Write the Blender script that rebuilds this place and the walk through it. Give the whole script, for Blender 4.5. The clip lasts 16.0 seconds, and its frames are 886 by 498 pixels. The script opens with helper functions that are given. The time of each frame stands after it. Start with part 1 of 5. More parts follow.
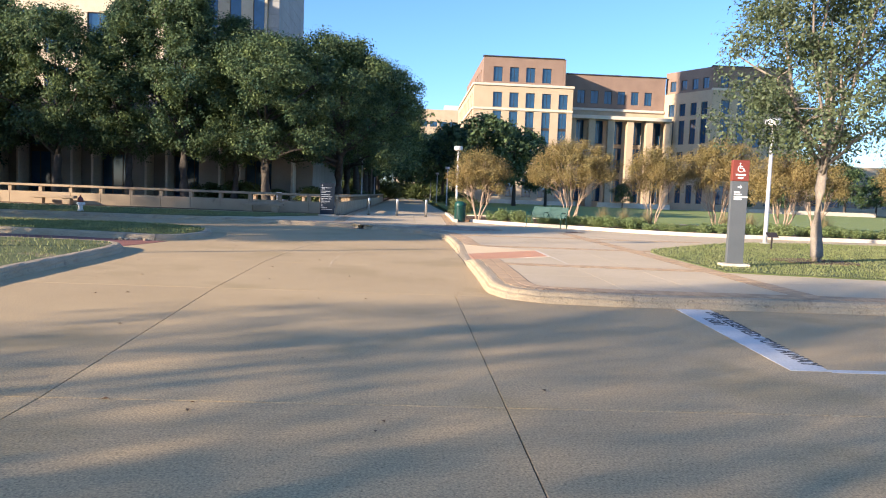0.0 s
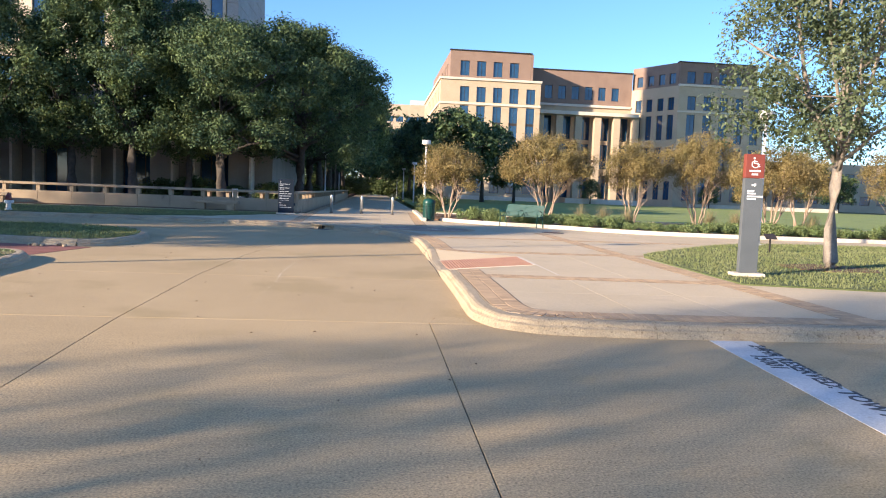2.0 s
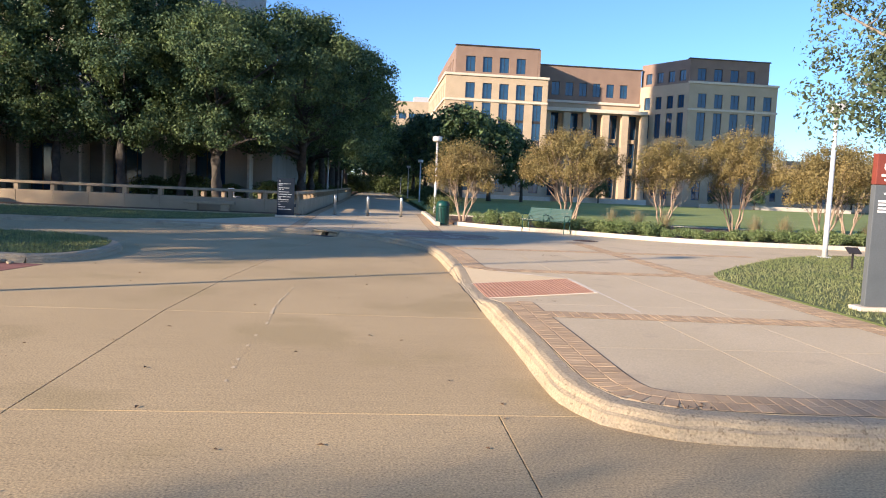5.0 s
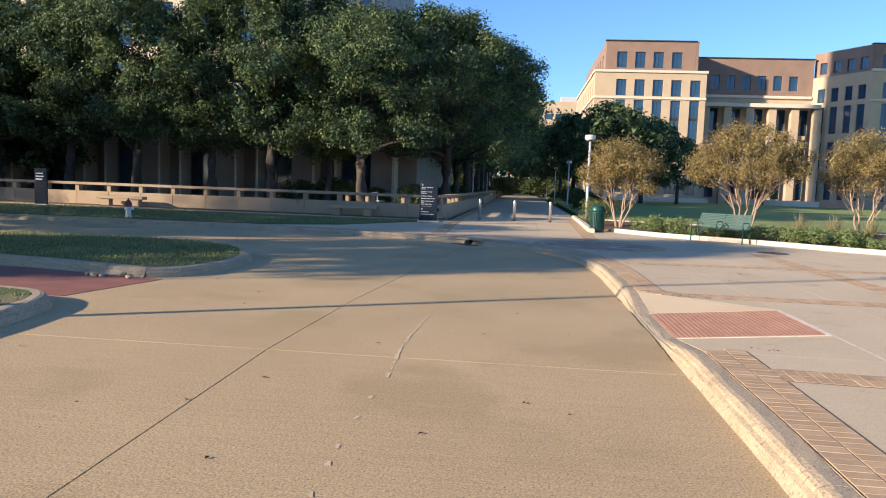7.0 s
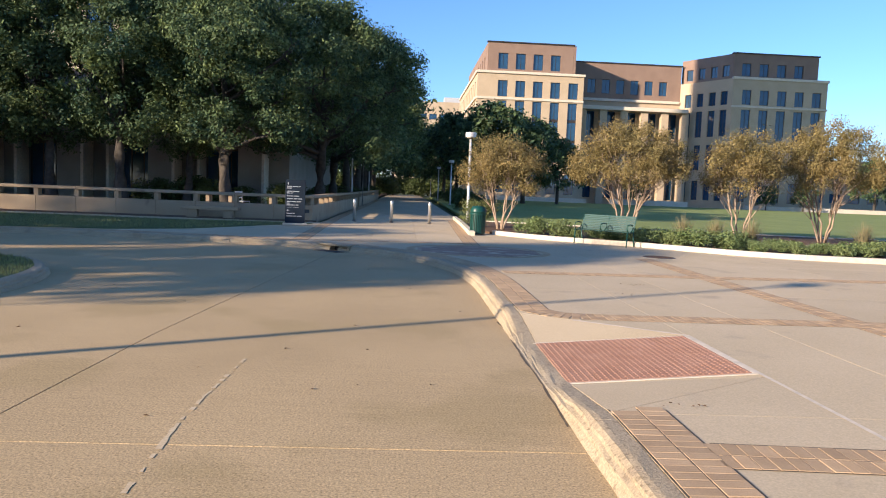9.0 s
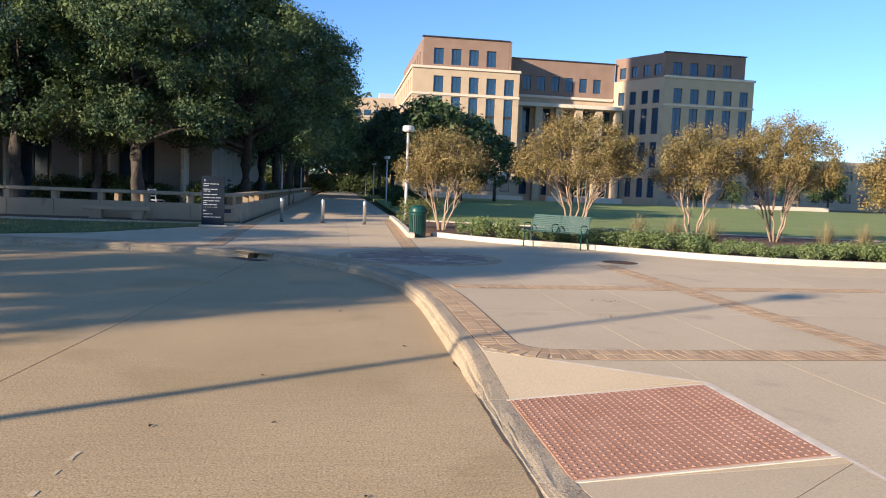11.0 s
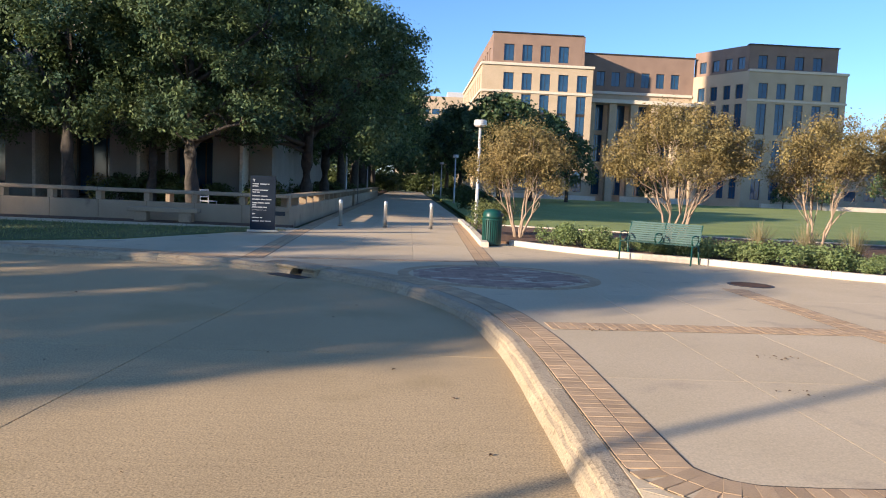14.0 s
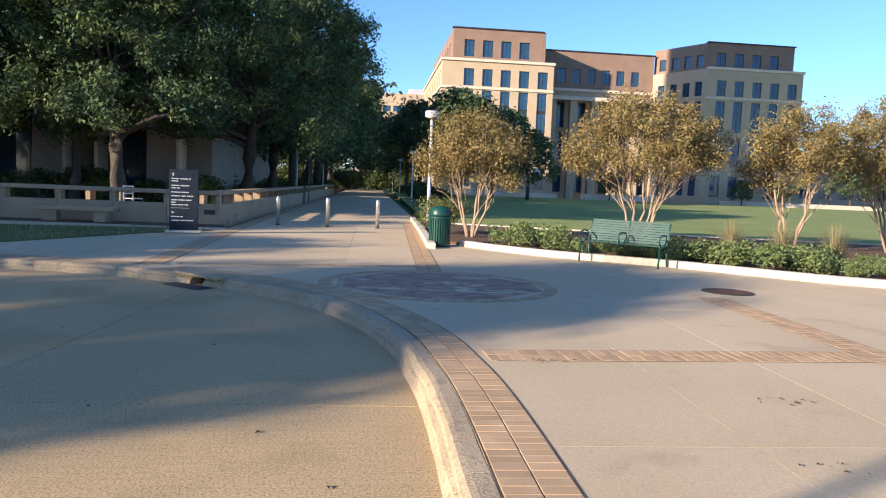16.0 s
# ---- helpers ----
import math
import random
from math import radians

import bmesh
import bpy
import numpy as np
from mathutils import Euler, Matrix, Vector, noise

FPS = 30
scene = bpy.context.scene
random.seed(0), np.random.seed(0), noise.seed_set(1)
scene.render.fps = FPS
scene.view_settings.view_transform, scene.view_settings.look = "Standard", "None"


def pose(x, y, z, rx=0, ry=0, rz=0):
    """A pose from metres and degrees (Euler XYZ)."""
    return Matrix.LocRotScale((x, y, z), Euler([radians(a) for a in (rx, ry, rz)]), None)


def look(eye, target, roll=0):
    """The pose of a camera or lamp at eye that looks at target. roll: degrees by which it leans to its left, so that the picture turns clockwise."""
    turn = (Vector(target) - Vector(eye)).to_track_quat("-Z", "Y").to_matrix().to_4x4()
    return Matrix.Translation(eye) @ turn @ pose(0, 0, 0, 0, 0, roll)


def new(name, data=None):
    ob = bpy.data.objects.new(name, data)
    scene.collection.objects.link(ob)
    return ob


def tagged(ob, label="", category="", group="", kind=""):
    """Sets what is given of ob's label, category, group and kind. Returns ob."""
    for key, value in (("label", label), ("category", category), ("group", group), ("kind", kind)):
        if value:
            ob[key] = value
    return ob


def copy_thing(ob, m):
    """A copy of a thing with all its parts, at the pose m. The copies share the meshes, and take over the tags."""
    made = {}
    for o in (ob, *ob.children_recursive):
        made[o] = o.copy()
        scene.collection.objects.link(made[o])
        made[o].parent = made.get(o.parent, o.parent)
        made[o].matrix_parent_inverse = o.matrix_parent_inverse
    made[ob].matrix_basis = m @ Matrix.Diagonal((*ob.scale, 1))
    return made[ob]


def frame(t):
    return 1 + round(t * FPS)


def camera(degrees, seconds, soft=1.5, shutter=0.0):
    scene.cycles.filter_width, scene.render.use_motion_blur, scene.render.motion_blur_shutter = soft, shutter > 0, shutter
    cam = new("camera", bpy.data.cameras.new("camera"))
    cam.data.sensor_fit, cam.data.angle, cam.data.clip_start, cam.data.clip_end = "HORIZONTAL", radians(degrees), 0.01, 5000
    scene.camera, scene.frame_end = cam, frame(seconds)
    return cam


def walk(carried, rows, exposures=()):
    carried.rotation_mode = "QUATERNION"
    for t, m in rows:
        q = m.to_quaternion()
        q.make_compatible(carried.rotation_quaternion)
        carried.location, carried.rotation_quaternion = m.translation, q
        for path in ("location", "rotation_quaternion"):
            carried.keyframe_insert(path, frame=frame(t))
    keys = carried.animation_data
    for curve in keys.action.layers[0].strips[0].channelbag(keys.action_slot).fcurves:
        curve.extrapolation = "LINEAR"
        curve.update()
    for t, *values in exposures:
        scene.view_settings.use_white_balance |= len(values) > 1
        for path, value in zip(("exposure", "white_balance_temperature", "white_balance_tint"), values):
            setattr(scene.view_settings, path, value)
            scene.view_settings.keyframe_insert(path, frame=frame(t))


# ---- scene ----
cam = camera(63.15, 16.0, 1.1)
# seconds, place in metres, turn in degrees
ROWS = [
    (0.0, -0.048, 0.899, 1.408, 85.672, -2.211, -2.787),
    (0.5, -0.048, 1.427, 1.429, 85.477, -2.177, -3.044),
    (1.0, -0.015, 2.005, 1.449, 85.508, -2.200, -3.683),
    (1.5, -0.025, 2.514, 1.443, 85.542, -2.092, -4.529),
    (2.0, -0.001, 3.061, 1.466, 85.426, -2.228, -5.456),
    (2.5, -0.042, 3.547, 1.483, 85.447, -2.323, -6.057),
    (3.0, -0.054, 4.049, 1.476, 85.403, -2.302, -6.352),
    (5.5, -0.367, 6.516, 1.608, 85.155, -2.697, -4.344),
    (6.0, -0.434, 7.068, 1.608, 85.070, -2.483, -0.416),
    (6.5, -0.426, 7.603, 1.616, 84.940, -2.258, 3.706),
    (7.0, -0.384, 8.177, 1.641, 84.906, -2.121, 6.127),
    (7.5, -0.339, 8.736, 1.638, 84.990, -1.944, 7.320),
    (8.0, -0.211, 9.325, 1.654, 85.011, -1.753, 6.244),
    (8.5, -0.154, 9.916, 1.635, 85.146, -1.922, 2.509),
    (9.0, -0.028, 10.396, 1.637, 85.244, -2.322, -2.899),
    (9.5, 0.003, 10.977, 1.659, 85.292, -2.280, -6.408),
    (10.0, 0.039, 11.527, 1.663, 85.254, -2.281, -8.069),
    (12.5, 0.062, 14.066, 1.675, 85.098, -2.720, -7.164),
    (13.0, 0.050, 14.570, 1.681, 85.037, -2.705, -4.599),
    (13.5, 0.069, 15.038, 1.677, 84.982, -2.548, -3.744),
    (14.0, 0.166, 15.532, 1.701, 84.936, -2.458, -2.692),
    (14.5, 0.296, 16.013, 1.715, 84.855, -2.304, -1.531),
    (15.0, 0.481, 16.462, 1.687, 84.824, -2.233, -1.337),
    (15.5, 0.598, 16.928, 1.670, 84.837, -2.294, -2.679),
    (16.0, 0.765, 17.415, 1.637, 84.906, -2.384, -5.607),
]
walk(cam, [(t, pose(x, y, z, rx, ry, rz)) for t, x, y, z, rx, ry, rz in ROWS],
     [(0.0, 1.37, 6130, 17), (3.0, 1.38, 6130, 17), (5.5, 1.12, 6110, 17), (8.5, 1.06, 6110, 17), (12.5, 0.98, 6110, 17),
      (14.0, 1.06, 6110, 17), (15.0, 1.2, 6110, 17), (16.0, 1.18, 6110, 17)])

# ---- light: low morning sun from behind on the left, clear sky ----
SUN_EL, SUN_DIR = radians(16.5), Vector((0.865, 0.502, 0)).normalized()
world = bpy.data.worlds.new("world")
scene.world = world
world.use_nodes = True
sky = world.node_tree.nodes.new("ShaderNodeTexSky")
sky.sky_type, sky.sun_disc, sky.sun_elevation = "NISHITA", False, SUN_EL
sky.sun_rotation = math.atan2(-SUN_DIR.x, -SUN_DIR.y)
sky.air_density, sky.dust_density, sky.ozone_density = 1.0, 0.15, 5.8
world.node_tree.links.new(sky.outputs[0], world.node_tree.nodes["Background"].inputs[0])
world.node_tree.nodes["Background"].inputs[1].default_value = 0.114
sun_data = bpy.data.lights.new("sun", "SUN")
sun_data.energy, sun_data.angle, sun_data.color = 4.95, radians(0.95), (1.0, 0.83, 0.59)
sun = new("sun", sun_data)
ray_way = Vector((SUN_DIR.x * math.cos(SUN_EL), SUN_DIR.y * math.cos(SUN_EL), -math.sin(SUN_EL)))
sun.matrix_world = look((-60, -40, 30), Vector((-60, -40, 30)) + ray_way)

# ---- materials ----
MATS = {}


def mat(name, c1, c2=None, rough=0.8, scale=3.0, fine=60.0, bump=0.15, metal=0.0, piece=0.0, island=0.0,
        grain=(0.82, 1.15), spot=None, spot_scale=1.0, spot_size=0.62, spec=0.4, speck=None, broom=0.0, leaf=False, dist=0.004):
    """Two-scale mottled surface: c1 and c2 mixed by broad noise, fine grain in value and relief, spots of a third colour."""
    if name in MATS:
        return MATS[name]
    m = bpy.data.materials.new(name)
    m.use_nodes = True
    nt = m.node_tree
    n, l = nt.nodes, nt.links
    b = n["Principled BSDF"]
    c2 = c2 or c1
    co = n.new("ShaderNodeTexCoord")
    src = co.outputs["Object"]
    if piece:
        geo = n.new("ShaderNodeNewGeometry")
        src = geo.outputs["Position"]
    big = n.new("ShaderNodeTexNoise")
    big.inputs["Scale"].default_value, big.inputs["Detail"].default_value = scale, 6.0
    l.new(src, big.inputs["Vector"])
    small = n.new("ShaderNodeTexNoise")
    small.inputs["Scale"].default_value, small.inputs["Detail"].default_value = fine, 4.0
    l.new(src, small.inputs["Vector"])
    ramp = n.new("ShaderNodeValToRGB")
    ramp.color_ramp.elements[0].position, ramp.color_ramp.elements[1].position = 0.32, 0.68
    ramp.color_ramp.elements[0].color, ramp.color_ramp.elements[1].color = (*c1, 1), (*c2, 1)
    l.new(big.outputs["Fac"], ramp.inputs["Fac"])
    col = ramp.outputs["Color"]
    if spot:
        sp = n.new("ShaderNodeTexNoise")
        sp.inputs["Scale"].default_value, sp.inputs["Detail"].default_value = spot_scale, 5.0
        l.new(src, sp.inputs["Vector"])
        sr = n.new("ShaderNodeMapRange")
        sr.inputs["From Min"].default_value, sr.inputs["From Max"].default_value = spot_size, spot_size + 0.08
        l.new(sp.outputs["Fac"], sr.inputs["Value"])
        mx = n.new("ShaderNodeMix")
        mx.data_type = "RGBA"
        l.new(sr.outputs[0], mx.inputs["Factor"])
        l.new(col, mx.inputs["A"])
        mx.inputs["B"].default_value = (*spot, 1)
        col = mx.outputs["Result"]
    if speck:
        sk = n.new("ShaderNodeTexNoise")
        sk.inputs["Scale"].default_value, sk.inputs["Detail"].default_value = speck[1], 2.0
        l.new(src, sk.inputs["Vector"])
        kr = n.new("ShaderNodeMapRange")
        kr.inputs["From Min"].default_value, kr.inputs["From Max"].default_value = speck[2], speck[2] + 0.05
        kr.inputs["To Max"].default_value = speck[3]
        l.new(sk.outputs["Fac"], kr.inputs["Value"])
        mk = n.new("ShaderNodeMix")
        mk.data_type = "RGBA"
        l.new(kr.outputs[0], mk.inputs["Factor"])
        l.new(col, mk.inputs["A"])
        mk.inputs["B"].default_value = (*speck[0], 1)
        col = mk.outputs["Result"]
    val = n.new("ShaderNodeMapRange")
    val.inputs["From Min"].default_value, val.inputs["From Max"].default_value = 0.25, 0.75
    val.inputs["To Min"].default_value, val.inputs["To Max"].default_value = grain
    l.new(small.outputs["Fac"], val.inputs["Value"])
    v = val.outputs[0]
    if broom:
        mp = n.new("ShaderNodeMapping")
        mp.inputs["Scale"].default_value = (1.6, 26.0, 1.0)
        l.new(src, mp.inputs["Vector"])
        br = n.new("ShaderNodeTexNoise")
        br.inputs["Scale"].default_value, br.inputs["Detail"].default_value = 1.0, 5.0
        l.new(mp.outputs[0], br.inputs["Vector"])
        bb = n.new("ShaderNodeMapRange")
        bb.inputs["From Min"].default_value, bb.inputs["From Max"].default_value = 0.3, 0.7
        bb.inputs["To Min"].default_value, bb.inputs["To Max"].default_value = 1 - broom, 1 + broom
        l.new(br.outputs["Fac"], bb.inputs["Value"])
        mb = n.new("ShaderNodeMath")
        mb.operation = "MULTIPLY"
        l.new(v, mb.inputs[0])
        l.new(bb.outputs[0], mb.inputs[1])
        v = mb.outputs[0]
    for amount, which in ((piece, "ShaderNodeObjectInfo"), (island, "ShaderNodeNewGeometry")):
        if amount:
            info = n.new(which)
            r = n.new("ShaderNodeMapRange")
            r.inputs["To Min"].default_value, r.inputs["To Max"].default_value = 1 - amount, 1 + amount
            l.new(info.outputs["Random" if which == "ShaderNodeObjectInfo" else "Random Per Island"], r.inputs["Value"])
            mu = n.new("ShaderNodeMath")
            mu.operation = "MULTIPLY"
            l.new(v, mu.inputs[0])
            l.new(r.outputs[0], mu.inputs[1])
            v = mu.outputs[0]
    hsv = n.new("ShaderNodeHueSaturation")
    l.new(col, hsv.inputs["Color"])
    l.new(v, hsv.inputs["Value"])
    l.new(hsv.outputs["Color"], b.inputs["Base Color"])
    b.inputs["Roughness"].default_value, b.inputs["Metallic"].default_value = rough, metal
    b.inputs["Specular IOR Level"].default_value = spec
    if bump:
        bp = n.new("ShaderNodeBump")
        bp.inputs["Strength"].default_value, bp.inputs["Distance"].default_value = bump, dist
        l.new(small.outputs["Fac"], bp.inputs["Height"])
        l.new(bp.outputs["Normal"], b.inputs["Normal"])
    if leaf:
        tr = n.new("ShaderNodeBsdfTranslucent")
        l.new(hsv.outputs["Color"], tr.inputs["Color"])
        mix = n.new("ShaderNodeMixShader")
        mix.inputs[0].default_value = 0.3
        l.new(b.outputs[0], mix.inputs[1])
        l.new(tr.outputs[0], mix.inputs[2])
        l.new(mix.outputs[0], n["Material Output"].inputs["Surface"])
    MATS[name] = m
    return m


ROAD = mat("road_concrete", (0.45, 0.322, 0.166), (0.51, 0.367, 0.192), 0.85, 0.45, 70, 0.45, grain=(0.5, 1.42), speck=((0.25, 0.175, 0.09), 44.0, 0.6, 0.6), broom=0.06, piece=0.03, spot=(0.42, 0.303, 0.148), spot_scale=0.5, spot_size=0.55)
PLAZA = mat("plaza_concrete", (0.52, 0.405, 0.25), (0.58, 0.455, 0.29), 0.85, 0.6, 70, 0.35, piece=0.04, spot=(0.46, 0.355, 0.232), spot_scale=1.3, spot_size=0.62)
KERB = mat("kerb_concrete", (0.37, 0.29, 0.185), (0.44, 0.35, 0.23), 0.9, 1.6, 60, 1.0, grain=(0.65, 1.25), speck=((0.2, 0.145, 0.085), 26.0, 0.6, 0.6), piece=0.04, spot=(0.31, 0.24, 0.16), spot_scale=4.0, spot_size=0.62, dist=0.005)
SAND = mat("joint_sand", (0.22, 0.165, 0.11), (0.30, 0.23, 0.16), 0.95, 4, 80)
JOINT = mat("joint_filler", (0.07, 0.055, 0.04), (0.11, 0.085, 0.06), 0.95, 4, 80)
BRICK = mat("paver_brick", (0.42, 0.28, 0.155), (0.49, 0.335, 0.19), 0.85, 5, 120, 0.4, piece=0.15)
BRICKS = mat("paver_brick_joined", (0.42, 0.28, 0.155), (0.49, 0.335, 0.19), 0.85, 5, 120, 0.4, island=0.15)
TACTILE = mat("tactile_red", (0.35, 0.18, 0.11), (0.41, 0.225, 0.145), 0.75, 4, 60, 0.3)
REDPATH = mat("red_paving", (0.22, 0.085, 0.06), (0.27, 0.11, 0.08), 0.85, 3, 60, 0.3)
GRASS = mat("grass_soil", (0.075, 0.10, 0.03), (0.12, 0.135, 0.045), 0.95, 1.2, 30, 0.8, spot=(0.20, 0.17, 0.08), spot_scale=1.1, spot_size=0.62, dist=0.03)
BLADE = mat("grass_blade", (0.18, 0.215, 0.07), (0.28, 0.285, 0.12), 0.7, 1.0, 10, 0, island=0.35, leaf=True)
LAWN = mat("lawn", (0.19, 0.235, 0.055), (0.24, 0.28, 0.075), 0.95, 0.25, 18, 0.8, spot=(0.16, 0.19, 0.06), spot_scale=0.35, dist=0.03)
MULCH = mat("mulch", (0.10, 0.055, 0.03), (0.17, 0.10, 0.06), 0.95, 6, 50, 1.0, dist=0.03)
LIME = mat("limestone", (0.50, 0.41, 0.29), (0.58, 0.49, 0.36), 0.85, 0.8, 25, 0.3, spot=(0.40, 0.32, 0.22), spot_scale=0.7)
WALLC = mat("wall_concrete", (0.34, 0.25, 0.16), (0.41, 0.31, 0.20), 0.85, 1.0, 35, 0.4, spot=(0.25, 0.18, 0.12), spot_scale=1.5)
TANBRICK = mat("tan_brick", (0.46, 0.355, 0.235), (0.52, 0.40, 0.27), 0.85, 0.5, 9, 0.2)
BROWNBRICK = mat("brown_brick", (0.235, 0.155, 0.115), (0.28, 0.19, 0.14), 0.85, 0.5, 9, 0.2)
CAST = mat("cast_stone", (0.62, 0.53, 0.41), (0.68, 0.58, 0.45), 0.8, 0.6, 9, 0.1)
DARK = mat("dark_recess", (0.035, 0.035, 0.038), (0.05, 0.05, 0.052), 0.6, 1, 10, 0)
GLASS = mat("window_glass", (0.014, 0.05, 0.10), (0.025, 0.07, 0.14), 0.06, 0.3, 2, 0, spec=0.9)
BRONZE = mat("bronze_frame", (0.06, 0.05, 0.045), None, 0.5, 3, 30, 0, 0.4)
GREENM = mat("green_powder_coat", (0.006, 0.052, 0.042), (0.008, 0.064, 0.050), 0.38, 4, 60, 0.08)
NAVY = mat("navy_sign", (0.014, 0.022, 0.034), (0.02, 0.03, 0.046), 0.65, 3, 60, 0.02, spec=0.15)
GREYSIGN = mat("grey_sign", (0.10, 0.11, 0.115), (0.12, 0.13, 0.135), 0.45, 3, 60, 0.02)
REDSIGN = mat("red_sign", (0.20, 0.045, 0.03), (0.23, 0.055, 0.036), 0.45, 3, 60, 0.02)
WHITE = mat("white_paint", (0.78, 0.77, 0.74), (0.82, 0.81, 0.78), 0.6, 4, 60, 0.05)
ROADWHITE = mat("road_paint", (0.52, 0.51, 0.48), (0.60, 0.59, 0.56), 0.8, 3, 50, 0.3, spot=(0.46, 0.42, 0.36), spot_scale=9, spot_size=0.64)
BLACKPAINT = mat("black_paint", (0.05, 0.05, 0.05), (0.08, 0.08, 0.08), 0.8, 6, 80, 0.2)
STEEL = mat("brushed_steel", (0.55, 0.54, 0.52), (0.62, 0.61, 0.58), 0.35, 6, 80, 0.05, 0.85)
LAMPGREY = mat("lamp_grey", (0.55, 0.54, 0.52), (0.6, 0.59, 0.57), 0.45, 4, 40, 0.03, 0.2)
BARK = mat("oak_bark", (0.05, 0.042, 0.035), (0.09, 0.075, 0.06), 0.95, 5, 28, 1.0, dist=0.02)
BARKL = mat("light_bark", (0.21, 0.175, 0.14), (0.29, 0.245, 0.195), 0.9, 6, 30, 0.9, dist=0.015)
MYRTLEBARK = mat("myrtle_bark", (0.29, 0.205, 0.14), (0.40, 0.30, 0.215), 0.75, 4, 25, 0.4)
# bluish dark and yellow-green mix paints shaded gaps and sunlit clumps into the crowns
OAKLEAF = mat("oak_leaf", (0.036, 0.078, 0.05), (0.15, 0.195, 0.07), 0.6, 0.7, 8, 0, spec=0.18, island=0.5, leaf=True)
OAKLEAF2 = mat("young_oak_leaf", (0.085, 0.12, 0.058), (0.145, 0.175, 0.085), 0.55, 0.8, 8, 0, island=0.35, leaf=True)
MYRTLELEAF = mat("myrtle_leaf", (0.235, 0.195, 0.075), (0.31, 0.23, 0.095), 0.6, 0.8, 8, 0, spec=0.2, island=0.4, leaf=True)
SHRUBLEAF = mat("shrub_leaf", (0.15, 0.21, 0.075), (0.235, 0.28, 0.115), 0.6, 1.0, 8, 0, spec=0.2, island=0.35, leaf=True)

# ---- mesh helpers ----


def link(name, bm, material, parent=None, label="", smooth=False):
    me = bpy.data.meshes.new(name)
    bm.to_mesh(me)
    bm.free()
    me.materials.append(material)
    if smooth:
        for p in me.polygons:
            p.use_smooth = True
    ob = new(name, me)
    if parent:
        ob.parent = parent
    if label:
        ob["label"] = label
    return ob


def part(name, bm, material, parent, label="", smooth=False):
    return link(name, bm, material, parent, label, smooth)


def share(name, me, parent, m):
    ob = new(name, me)
    ob.parent = parent
    ob.matrix_basis = m
    return ob


def empty(name, m, label, category, group="", kind=""):
    ob = new(name)
    ob.empty_display_size = 0.1
    ob.matrix_basis = m
    return tagged(ob, label, category, group, kind)


def add_box(bm, x0, x1, y0, y1, z0, z1, bevel=0.0, m=None, segments=2):
    r = bmesh.ops.create_cube(bm, size=1.0)
    bmesh.ops.transform(bm, verts=r["verts"], matrix=Matrix.LocRotScale(
        ((x0 + x1) / 2, (y0 + y1) / 2, (z0 + z1) / 2), None, (x1 - x0, y1 - y0, z1 - z0)))
    vs = r["verts"]
    if bevel:
        es = list({e for v in vs for e in v.link_edges})
        k = bmesh.ops.bevel(bm, geom=es, offset=bevel, segments=segments, affect="EDGES", profile=0.5)
        vs = list({v for f in k["faces"] for v in f.verts} | {v for v in vs if v.is_valid})
    if m:
        bmesh.ops.transform(bm, verts=[v for v in vs if v.is_valid], matrix=m)
    return bm


def box(x0, x1, y0, y1, z0, z1, bevel=0.0, segments=2):
    return add_box(bmesh.new(), x0, x1, y0, y1, z0, z1, bevel, None, segments)


def add_tube(bm, pts, radii, sides=8, cap=True):
    """A tapered tube through pts."""
    rings = []
    for i, p in enumerate(pts):
        p = Vector(p)
        a, b = Vector(pts[max(i - 1, 0)]), Vector(pts[min(i + 1, len(pts) - 1)])
        d = (b - a).normalized()
        q = d.to_track_quat("Z", "Y")
        r = radii[i] if hasattr(radii, "__len__") else radii
        rings.append([bm.verts.new(p + q @ Vector((r * math.cos(k * math.tau / sides), r * math.sin(k * math.tau / sides), 0))) for k in range(sides)])
    for a, b in zip(rings, rings[1:]):
        for k in range(sides):
            bm.faces.new((a[k], a[(k + 1) % sides], b[(k + 1) % sides], b[k]))
    if cap:
        bm.faces.new(rings[0][::-1])
        bm.faces.new(rings[-1])
    return bm


def tube(pts, radii, sides=8):
    return add_tube(bmesh.new(), pts, radii, sides)


def lathe(profile, sides=24):
    """A turned body from (radius, height) pairs, closed at both ends."""
    bm = bmesh.new()
    rings = [[bm.verts.new((r * math.cos(k * math.tau / sides), r * math.sin(k * math.tau / sides), z)) for k in range(sides)] for r, z in profile]
    for a, b in zip(rings, rings[1:]):
        for k in range(sides):
            bm.faces.new((a[k], a[(k + 1) % sides], b[(k + 1) % sides], b[k]))
    bm.faces.new(rings[0][::-1])
    bm.faces.new(rings[-1])
    return bm


def prism(poly, z0, z1, bevel=0.0):
    """A slab with the outline poly (counter-clockwise) between two heights."""
    bm = bmesh.new()
    top = [bm.verts.new((x, y, z1)) for x, y in poly]
    bot = [bm.verts.new((x, y, z0)) for x, y in poly]
    f = bm.faces.new(top)
    bm.faces.new(bot[::-1])
    for i in range(len(poly)):
        j = (i + 1) % len(poly)
        bm.faces.new((top[j], top[i], bot[i], bot[j]))
    bmesh.ops.recalc_face_normals(bm, faces=bm.faces)
    if bevel:
        bmesh.ops.bevel(bm, geom=list(f.edges), offset=bevel, segments=2, affect="EDGES", profile=0.5)
    return bm


